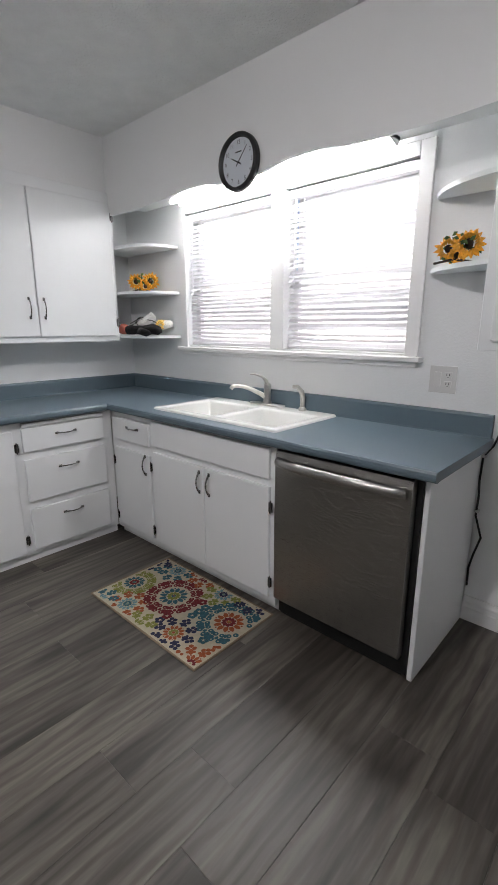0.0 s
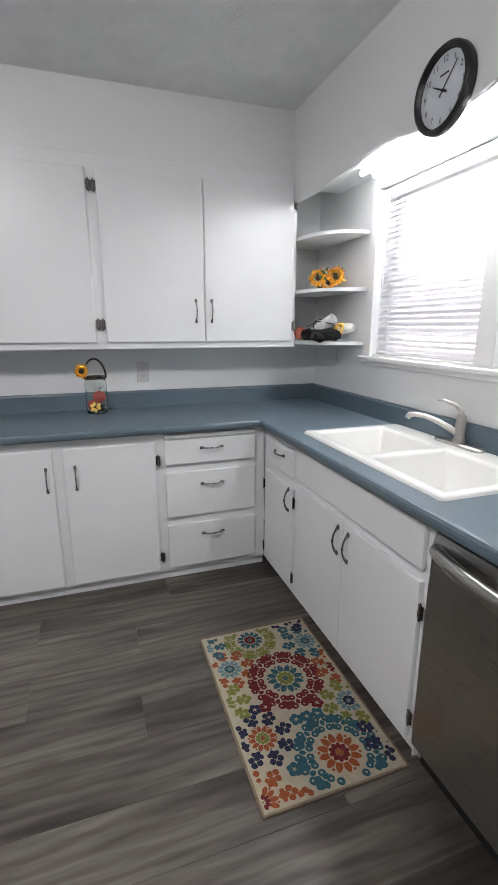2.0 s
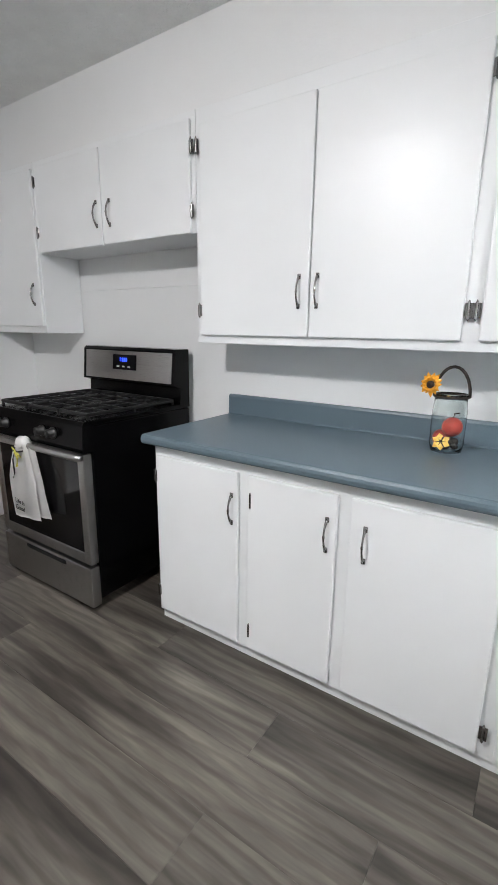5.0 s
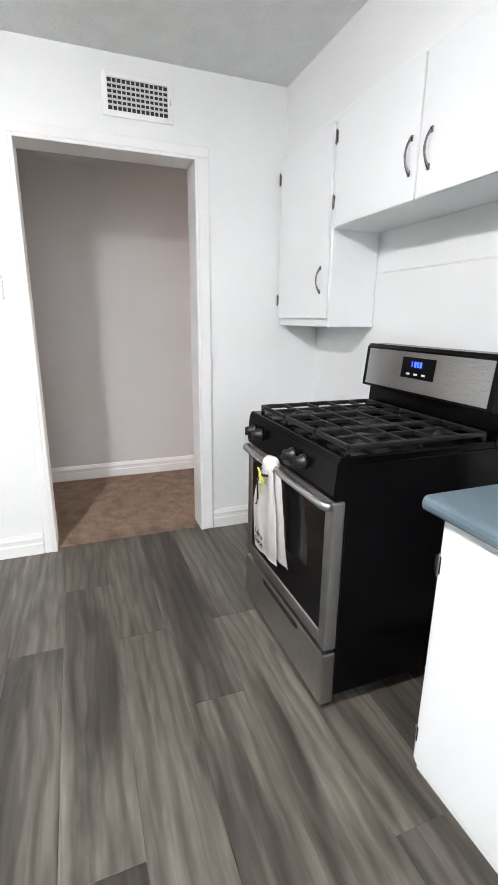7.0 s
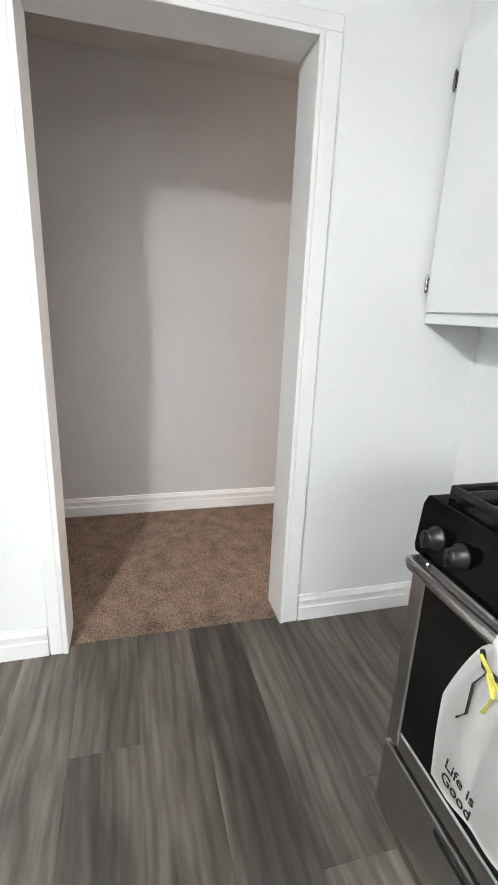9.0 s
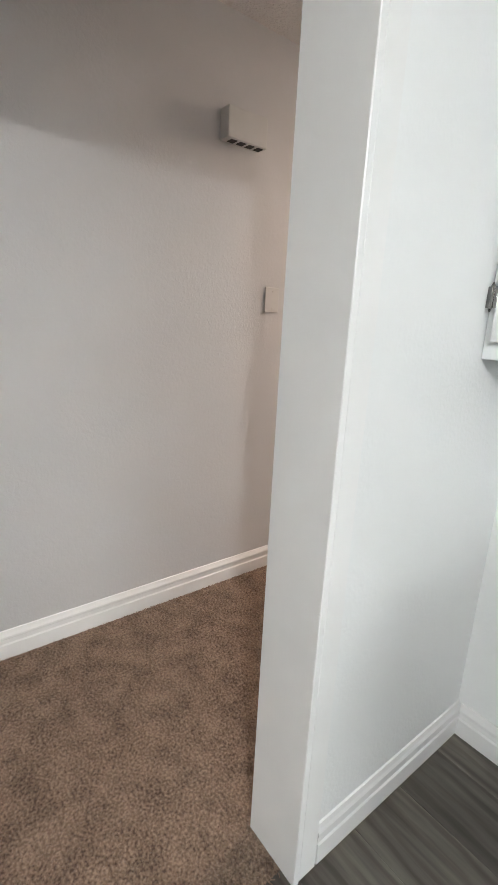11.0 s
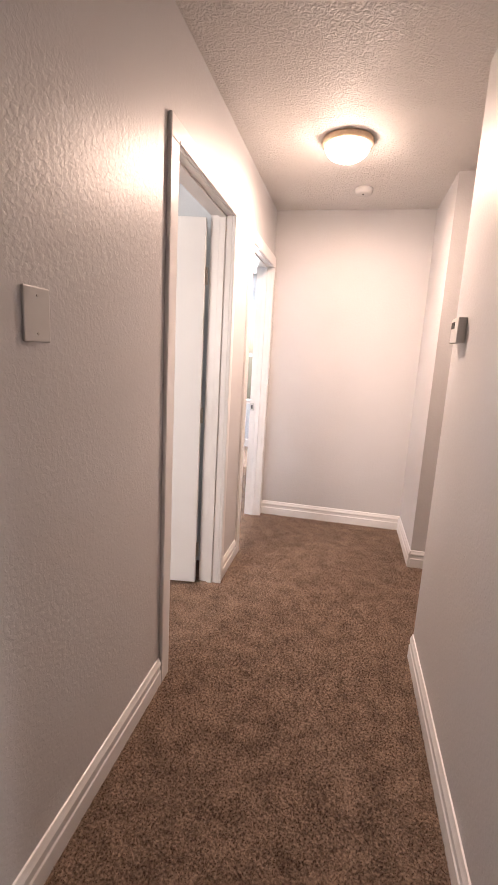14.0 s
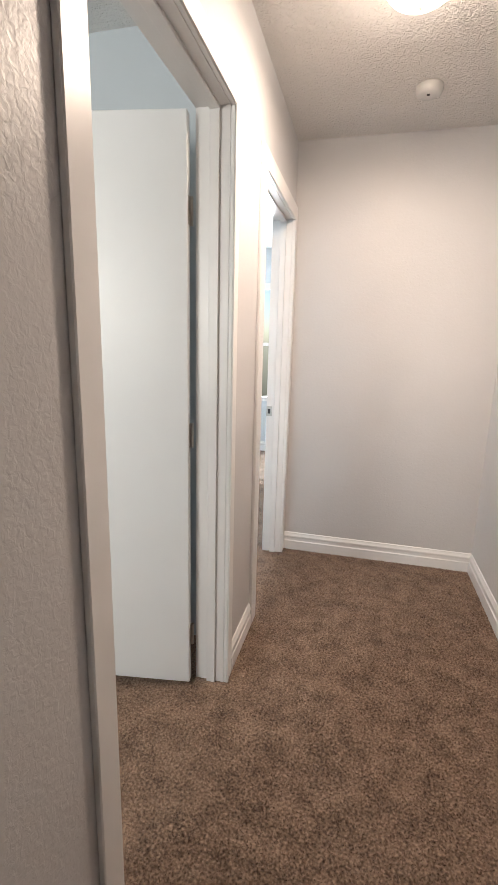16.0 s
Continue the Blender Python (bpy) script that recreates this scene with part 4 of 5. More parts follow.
    def slab(name, xa, xb, za, zb, lift, mat, label=""):
        def y(z):
            return -0.165 + (z - 1.02) * (0.017 / 0.175) - lift
        bm = bmesh.new()
        vs = [bm.verts.new((x, y(z) + dy, z)) for dy in (0, 0.004) for x, z in ((xa, za), (xb, za), (xb, zb), (xa, zb))]
        for q in ((0, 1, 2, 3), (7, 6, 5, 4), (0, 4, 5, 1), (1, 5, 6, 2), (2, 6, 7, 3), (3, 7, 4, 0)):
            bm.faces.new([vs[i] for i in q])
        return part(name, bm, mat, r, label)

    slab("steel_fascia", x0 + 0.022, x1 - 0.022, 1.03, 1.188, 0.002, STEELX, "brushed stainless fascia")
    slab("clock_display", -3.285, -3.095, 1.085, 1.168, 0.005, OVENGLASS, "dark clock display")
    for k, w in enumerate((0.004, 0.010, 0.010, 0.010)):
        slab("digit", -3.225 + k * 0.016, -3.225 + k * 0.016 + w, 1.130, 1.152, 0.0065, DISPLAY, "blue glowing clock digit")
    for k in range(3):
        slab("button", -3.25 + k * 0.045, -3.23 + k * 0.045, 1.098, 1.106, 0.0065, PLASTIC, "pale button mark")


gas_range()


def towel():
    """A hand towel gathered at the top over the oven handle."""
    t = thing("hand_towel", (-3.27, -0.80, 0.36), "white hand towel with ribbon hung from oven handle", "towel")

    def sheet(x_top, x_bot, w_top, w_bot, z0, z1, y, phase, amp):
        bm = bmesh.new()
        nx, nz = 22, 20
        g = []
        for j in range(nz + 1):
            v = j / nz
            w = w_top + (w_bot - w_top) * min(1, v * 2.2) ** 0.7
            row = []
            for i in range(nx + 1):
                u = i / nx - 0.5
                fold = amp * (0.4 + 0.6 * (1 - v)) * math.sin(u * 13 + phase + v * 1.4)
                row.append(bm.verts.new((x_top + (x_bot - x_top) * v + u * w, y - 0.012 * math.sin(v * 3) + fold, z1 + (z0 - z1) * v + 0.02 * u * v)))
            g.append(row)
        for j in range(nz):
            for i in range(nx):
                bm.faces.new((g[j][i], g[j][i + 1], g[j + 1][i + 1], g[j + 1][i]))
        bmesh.ops.solidify(bm, geom=list(bm.faces), thickness=0.004)
        return bm
    part("front_panel", sheet(-3.265, -3.265, 0.08, 0.225, 0.40, 0.775, -0.812, 0.3, 0.007), CLOTH, t, "", True)
    part("back_panel", sheet(-3.235, -3.175, 0.09, 0.18, 0.42, 0.765, -0.795, 1.7, 0.006), CLOTH, t, "", True)
    bm = bmesh.new()
    bmesh.ops.create_uvsphere(bm, u_segments=16, v_segments=10, radius=0.034)
    bmesh.ops.transform(bm, matrix=Matrix.Translation((-3.275, -0.79, 0.775)) @ Matrix.Diagonal((1.15, 0.85, 0.95, 1)), verts=bm.verts)
    for v in bm.verts:
        v.co += v.normal * 0.006 * math.sin(v.co.x * 170 + v.co.z * 90)
    part("knot", bm, CLOTH, t, "gathered cloth top", True)
    bm = bmesh.new()
    sweep(bm, [(-3.315, -0.815, 0.752), (-3.29, -0.832, 0.744), (-3.26, -0.832, 0.742), (-3.235, -0.815, 0.746)], 0.005, 6)
    sweep(bm, [(-3.28, -0.834, 0.742), (-3.30, -0.836, 0.70), (-3.305, -0.832, 0.63), (-3.325, -0.83, 0.60)], 0.004, 6, 0.5)
    part("ribbon", bm, BLACKPLASTIC, t, "black ribbon tie")
    bm = bmesh.new()
    sweep(bm, [(-3.275, -0.836, 0.745), (-3.255, -0.838, 0.715), (-3.27, -0.836, 0.67)], 0.006, 6, 0.5)
    sweep(bm, [(-3.30, -0.834, 0.76), (-3.23, -0.836, 0.722)], 0.004, 6)
    part("bow", bm, material("yellow green bow", (0.5, 0.45, 0.08), 0.6, vary=0.2, vary_scale=60), t, "yellow bow")
    txt = bpy.data.curves.new("words", "FONT")
    txt.body, txt.size, txt.align_x = "Life is\nGood", 0.034, "CENTER"
    txt.extrude = 0.0006
    tmp = new("words_tmp", txt)
    me = bpy.data.meshes.new_from_object(tmp.evaluated_get(bpy.context.evaluated_depsgraph_get()))
    bpy.data.objects.remove(tmp)
    me.materials.clear()
    me.materials.append(BLACKPLASTIC)
    w = new("embroidery", me)
    w.parent = t
    w.matrix_basis = Matrix.Translation(Vector((-3.29, -0.831, 0.475)) - Vector(t.location)) @ pose(0, 0, 0, 90, 4, 0)
    tagged(w, "dark embroidered words")
    t.location += Vector((0.050, 0.018, 0.0))


towel()

box("trim_wall_seam", (-3.738, -0.005, 1.534), (-2.559, -0.0005, 1.54), WALL, None, 0.001, label="painted seam of the wall board behind the range", kind="structure")

# wall plates, vent, clock


def outlet(at, facing, double, label):
    o = thing("wall_outlet", at, label, "outlet", "outlets")
    x, y, z = at
    if facing == "y":
        m = Matrix.Translation(at)
    else:
        m = Matrix.Translation(at) @ pose(0, 0, 0, 0, 0, -90)

    def put(name, lo, hi, mat, bev=0.0):
        bm = bmesh.new()
        add(bm, lo, hi, bev, 2 if bev else 1)
        bmesh.ops.transform(bm, matrix=m, verts=bm.verts)
        part(name, bm, mat, o)

    w = 0.060 if double else 0.037
    put("plate", (-w, -0.006, -0.060), (w, 0, 0.060), PLASTIC, 0.004)
    cx = 0.023 if double else 0.0
    for zz in (-0.02, 0.02):
        put("socket", (cx - 0.0165, -0.0085, zz - 0.014), (cx + 0.0165, -0.005, zz + 0.014), PLASTIC, 0.004)
        for dx in (-0.006, 0.006):
            put("slot", (cx + dx - 0.0015, -0.0092, zz - 0.003), (cx + dx + 0.0015, -0.0083, zz + 0.008), SLOT)
        put("ground_hole", (cx - 0.002, -0.0092, zz - 0.0105), (cx + 0.002, -0.0083, zz - 0.0065), SLOT)
    if double:
        put("toggle", (-0.038, -0.010, -0.033), (-0.008, -0.005, 0.033), PLASTIC, 0.003)


outlet((-1.176, 0, 1.10), "y", False, "white duplex outlet above the backsplash")
outlet((0, -2.43, 1.12), "x", True, "white switch and outlet plate beside window")
swk = thing("light_switch", (KX0, -1.79, 1.45), "white switch plate beside the kitchen opening", "wall plate")
box("plate", (KX0, -1.832, 1.392), (KX0 + 0.007, -1.745, 1.508), PLASTIC, swk, 0.004, 2)
box("toggle", (KX0 + 0.007, -1.793, 1.44), (KX0 + 0.016, -1.785, 1.46), PLASTIC, swk, 0.001)


def vent():
    v = thing("air_vent", (KX0, -1.05, 2.35), "white metal return air register above the opening", "vent")
    y0, y1, z0, z1 = -1.221, -0.878, 2.255, 2.443
    f = 0.027
    boxes("frame", [((KX0, y0, z0), (KX0 + 0.009, y0 + f, z1)), ((KX0, y1 - f, z0), (KX0 + 0.009, y1, z1)), ((KX0, y0 + f, z0), (KX0 + 0.009, y1 - f, z0 + f)), ((KX0, y0 + f, z1 - f), (KX0 + 0.009, y1 - f, z1))], TRIM, v, 0.002)
    # no hole in the wall: a near-black sheet gives the duct's shade
    box("duct_shade", (KX0 + 0.0005, y0 + f, z0 + f), (KX0 + 0.0015, y1 - f, z1 - f), SLOT, v, 0.0, 1, "near-black sheet for the shade behind the louvres")
    n = 13
    for k in range(1, n):
        y = y0 + f + (y1 - y0 - 2 * f) * k / n
        box("louvre", (KX0 + 0.002, y - 0.0026, z0 + f), (KX0 + 0.006, y + 0.0026, z1 - f), PLASTIC, v, 0.0)
    for k in range(1, 6):
        z = z0 + f + (z1 - z0 - 2 * f) * k / 6
        box("crossbar", (KX0 + 0.002, y0 + f, z - 0.0036), (KX0 + 0.0085, y1 - f, z + 0.0036), PLASTIC, v, 0.0)
    box("damper_lever", (KX0 + 0.009, y1 - 0.016, 2.335), (KX0 + 0.02, y1 - 0.012, 2.36), NICKEL, v, 0.001)


vent()


def wall_clock():
    c = thing("wall_clock", (-0.306, -1.475, 2.116), "round black framed wall clock on the valance", "clock")
    m = Matrix.Translation((-0.306, -1.475, 2.116)) @ pose(0, 0, 0, 0, -90, 0)
    R = 0.128
    bm = bmesh.new()
    lathe(bm, [(R - 0.004, 0), (R, 0.006), (R, 0.026), (R - 0.008, 0.036), (R - 0.018, 0.034), (R - 0.022, 0.016)], (0, 0, 0), 48, m)
    part("frame", bm, BLACKPLASTIC, c, "black plastic rim", True)
    bm = bmesh.new()
    lathe(bm, [(R - 0.02, 0.010), (R - 0.02, 0.016), (0.002, 0.0165)], (0, 0, 0), 48, m)
    part("dial", bm, material("clock dial", (0.62, 0.66, 0.70), 0.5, vary=0.03), c, "white dial")
    for k in range(12):
        a = radians(30 * (k + 1))
        txt = bpy.data.curves.new("numeral", "FONT")
        txt.body, txt.size, txt.align_x, txt.align_y = str(k + 1), 0.026, "CENTER", "CENTER"
        tmp = new("numeral_tmp", txt)
        me = bpy.data.meshes.new_from_object(tmp.evaluated_get(bpy.context.evaluated_depsgraph_get()))
        bpy.data.objects.remove(tmp)
        me.materials.clear()
        me.materials.append(BLACKPLASTIC)
        ob = new("numeral", me)
        ob.parent = c
        # dial plane: right as seen from the room is -y, up is z
        ob.matrix_basis = Matrix.Translation(Vector((-0.3235, -1.475 - 0.086 * math.sin(a), 2.116 + 0.086 * math.cos(a))) - Vector(c.location)) @ pose(0, 0, 0, 90, 0, -90)

    def hand_bar(name, angle, length, w):
        a = radians(angle)
        d = Vector((0, -math.sin(a), math.cos(a)))
        s = Vector((0, d.z, -d.y)) * w
        o = Vector((-0.3255, -1.475, 2.116))
        bm = bmesh.new()
        q = [o - d * 0.02 - s, o - d * 0.02 + s, o + d * length + s * 0.5, o + d * length - s * 0.5]
        lo = [bm.verts.new(p) for p in q]
        hi = [bm.verts.new(p - Vector((0.0015, 0, 0))) for p in q]
        bm.faces.new(lo)
        bm.faces.new(hi[::-1])
        for k in range(4):
            bm.faces.new((lo[k], lo[(k + 1) % 4], hi[(k + 1) % 4], hi[k]))
        part(name, bm, BLACKPLASTIC, c)

    hand_bar("hour_pointer", 298, 0.05, 0.0035)
    hand_bar("minute_pointer", 42, 0.085, 0.0022)
    box("maker_mark", (-0.3238, -1.495, 2.159), (-0.323, -1.455, 2.164), SLOT, c, 0.0)


wall_clock()

# cord hanging beside the dishwasher panel
cord = thing("power_cord", (-0.01, -2.62, 0.0), "black power cord hanging on the wall", "cord")
bm = bmesh.new()
sweep(bm, [(-0.006, -2.720, 1.03), (-0.010, -2.705, 0.96), (-0.014, -2.690, 0.91), (-0.022, -2.676, 0.86), (-0.016, -2.640, 0.80), (-0.016, -2.637, 0.70), (-0.016, -2.642, 0.62),
           (-0.016, -2.640, 0.53), (-0.014, -2.672, 0.43), (-0.014, -2.650, 0.34), (-0.014, -2.638, 0.27), (-0.014, -2.640, 0.18)], 0.0048, 8)
part("cable", bm, BLACKPLASTIC, cord, "", True)
for z in (0.80, 0.545):
    box("clip", (-0.021, -2.652, z), (0, -2.632, z + 0.012), PLASTIC, cord, 0.001)

# ---- loose things ----


def petals(bm, c, normal, r0, r1, n, width, lift):
    """A ring of pointed petals round c."""
    nz = Vector(normal).normalized()
    u = nz.cross(Vector((0.3, 0.2, 0.9))).normalized()
    v = nz.cross(u)
    rnd = random.Random(int(1000 * (c[0] + c[1] + r1)))
    for k in range(n):
        a = 2 * math.pi * (k + rnd.uniform(-0.2, 0.2)) / n
        d = u * math.cos(a) + v * math.sin(a)
        s = nz.cross(d) * width
        L = r1 * rnd.uniform(0.85, 1.1)
        o = Vector(c)
        pts = [o + d * r0, o + d * (r0 + (L - r0) * 0.55) + s + nz * lift, o + d * L + nz * lift * 0.3, o + d * (r0 + (L - r0) * 0.55) - s + nz * lift]
        mid = o + d * (r0 + (L - r0) * 0.5) + nz * lift * 1.6
        vs = [bm.verts.new(p) for p in pts]
        m = bm.verts.new(mid)
        for i in range(4):
            bm.faces.new((vs[i], vs[(i + 1) % 4], m))


def blob(bm, c, r, squash=(1, 1, 1), seg=14):
    q = bmesh.ops.create_uvsphere(bm, u_segments=seg, v_segments=seg // 2 + 2, radius=r)
    bmesh.ops.transform(bm, matrix=Matrix.Translation(c) @ Matrix.Diagonal((*squash, 1)), verts=q["verts"])


def sunflowers(at, heads, nrm, label):
    x, y, z = at
    t = thing("artificial_sunflowers", at, label, "artificial flowers", "sunflower bunches")
    pb, sb, lb, tb = bmesh.new(), bmesh.new(), bmesh.new(), bmesh.new()
    for dx, dy, dz, r in heads:
        c = (x + dx, y + dy, z + dz)
        for ring in range(3):
            petals(pb, c, nrm, r * 0.3, r * (1.05 - 0.12 * ring), 15, r * 0.16, r * (0.08 + 0.14 * ring))
        d = Vector(nrm).normalized() * r * 0.12
        blob(sb, (c[0] + d.x, c[1] + d.y, c[2] + d.z), r * 0.32, (0.8, 0.8, 1))
        sweep(tb, [c, (c[0] + 0.02, c[1] + 0.01, c[2] - 0.03), (x, y, z + 0.008)], 0.003, 6)
    rnd = random.Random(len(heads))
    for k in range(9):
        a = rnd.uniform(0, 6.28)
        petals(lb, (x + 0.05 * math.cos(a), y + 0.05 * math.sin(a), z + rnd.uniform(0.02, 0.11)), (-0.6, -0.5, rnd.uniform(-0.5, 0.8)), 0.004, 0.034, 3, 0.009, 0.004)
    sweep(tb, [(x - 0.05, y + 0.09, z + 0.006), (x - 0.02, y + 0.03, z + 0.02), (x, y - 0.05, z + 0.008)], 0.005, 6)
    part("petals", pb, ORANGE, t)
    part("seed_heads", sb, SEED, t, "dark brown seed heads", True)
    part("leaves", lb, LEAF, t, "green leaves")
    part("stems", tb, BARK, t, "dark twigs")


sunflowers((-0.12, -0.36, 1.582), [(-0.055, 0.015, 0.068, 0.056), (0.035, -0.03, 0.075, 0.062), (0.0, -0.015, 0.04, 0.05)], (-0.65, -1, 0.25), "orange artificial sunflowers on the corner shelf")
sunflowers((-0.11, -2.49, 1.588), [(0, 0.055, 0.062, 0.052), (-0.02, -0.03, 0.07, 0.062), (0.0, 0.02, 0.035, 0.042)], (-1, -0.35, 0.2), "orange artificial sunflowers on the quarter shelf")

bag = thing("scarecrow_decoration", (-0.14, -0.35, 1.29), "dark bundle of craft decoration on the lowest shelf", "decoration")
bm = bmesh.new()
sweep(bm, [(-0.205, -0.20, 1.315), (-0.200, -0.215, 1.320), (-0.19, -0.27, 1.318), (-0.18, -0.33, 1.322), (-0.16, -0.40, 1.318), (-0.14, -0.46, 1.322), (-0.13, -0.50, 1.314), (-0.128, -0.51, 1.310)],
      [0.012, 0.027, 0.025, 0.031, 0.026, 0.030, 0.024, 0.010], 16, 0.85)
sweep(bm, [(-0.15, -0.40, 1.312), (-0.19, -0.42, 1.312), (-0.215, -0.45, 1.310), (-0.218, -0.50, 1.306), (-0.205, -0.525, 1.302)], [0.012, 0.022, 0.026, 0.024, 0.008], 14, 0.75)
for v in bm.verts:
    v.co += Vector((0.003 * math.sin(v.co.y * 140), 0, 0.0035 * math.sin(v.co.y * 95 + v.co.x * 170)))
part("black_cloth", bm, material("black felt", (0.006, 0.0055, 0.006), 0.95, bump=0.7, bump_scale=300), bag, "black felt", True)
bm = bmesh.new()
blob(bm, (-0.205, -0.25, 1.323), 0.032, (1, 1, 0.92))
part("fruit", bm, PINK, bag, "coral artificial fruit", True)
bm = bmesh.new()
sweep(bm, [(-0.192, -0.318, 1.312), (-0.188, -0.322, 1.316), (-0.15, -0.365, 1.352), (-0.108, -0.412, 1.392), (-0.104, -0.416, 1.396)], [0.014, 0.023, 0.025, 0.024, 0.014], 14)
sweep(bm, [(-0.10, -0.40, 1.33), (-0.09, -0.47, 1.345), (-0.08, -0.54, 1.35)], [0.02, 0.026, 0.018], 12)
part("rolled_cloth", bm, CLOTH, bag, "white rolled cloth", True)
bm = bmesh.new()
for k, (y, z) in enumerate(((-0.352, 1.341), (-0.372, 1.359))):
    sweep(bm, [(-0.16 + 0.027 * math.cos(a), y - 0.012 * math.cos(a), z + 0.027 * math.sin(a)) for a in [i * math.pi / 8 for i in range(17)]], 0.0025, 6)
sweep(bm, [(-0.19, -0.30, 1.352), (-0.17, -0.36, 1.378), (-0.13, -0.43, 1.368), (-0.12, -0.47, 1.352)], 0.0025, 6)
part("cord_tie", bm, BLACKPLASTIC, bag, "thin black cord tie", True)
bm = bmesh.new()
petals(bm, (-0.115, -0.485, 1.345), (-1, -0.5, 0.3), 0.005, 0.035, 10, 0.009, 0.006)
part("flower", bm, YELLOW, bag, "yellow cloth flower")

bag.scale = (1.3, 1.15, 1.3)

basket = thing("glass_jar_with_fruit", (-1.46, -0.16, CZ1), "clear glass jar of artificial fruit with dark handle", "decoration")
jx, jy = -1.46, -0.16
bm = bmesh.new()
lathe(bm, [(0.045, 0.001), (0.054, 0.004), (0.06, 0.03), (0.06, 0.15), (0.056, 0.19), (0.058, 0.214), (0.0555, 0.214), (0.0535, 0.19), (0.0575, 0.15), (0.0575, 0.03), (0.05, 0.008), (0.01, 0.006)], (jx, jy, CZ1), 32)
j = part("jar", bm, JAR, basket, "clear glass", True)
j.visible_shadow = False
bm = bmesh.new()
sweep(bm, [(jx + 0.06 * math.cos(a), jy + 0.06 * math.sin(a), CZ1 + 0.205) for a in [k * math.pi / 16 for k in range(33)]], 0.004, 6)
sweep(bm, [(jx - 0.06 * math.cos(a), jy, CZ1 + 0.205 + 0.105 * math.sin(a)) for a in [k * math.pi / 14 for k in range(15)]], 0.0055, 8)
part("handle", bm, BARK, basket, "dark twisted handle", True)
bm = bmesh.new()
blob(bm, (jx + 0.016, jy - 0.01, CZ1 + 0.095), 0.036)
blob(bm, (jx - 0.022, jy + 0.012, CZ1 + 0.045), 0.033)
part("fruit", bm, RED, basket, "dark red artificial apples", True)
bm = bmesh.new()
sweep(bm, [(jx + 0.016, jy - 0.01, CZ1 + 0.128), (jx + 0.02, jy - 0.012, CZ1 + 0.145), (jx + 0.035, jy - 0.012, CZ1 + 0.148)], 0.003, 6)
for k in range(16):
    a = k * 2.4
    blob(bm, (jx + 0.03 * math.cos(a), jy + 0.03 * math.sin(a), CZ1 + 0.018 + 0.002 * k), 0.013, (1, 1, 0.8), 8)
part("filler", bm, BARK, basket, "dark potpourri", True)
bm = bmesh.new()
petals(bm, (jx - 0.01, jy - 0.05, CZ1 + 0.045), (0, -1, 0.2), 0.004, 0.034, 6, 0.011, 0.003)
part("petals", bm, YELLOW, basket, "pale yellow petals")
bm = bmesh.new()
for k in range(2):
    petals(bm, (jx - 0.068, jy - 0.03, CZ1 + 0.245), (-0.25, -1, 0.15), 0.010, 0.044 - 0.008 * k, 13, 0.009, 0.004 + 0.006 * k)
part("sunflower", bm, ORANGE, basket, "orange sunflower")
bm = bmesh.new()
blob(bm, (jx - 0.069, jy - 0.036, CZ1 + 0.245), 0.014, (1, 0.6, 1))
part("seed_head", bm, SEED, basket, "", True)


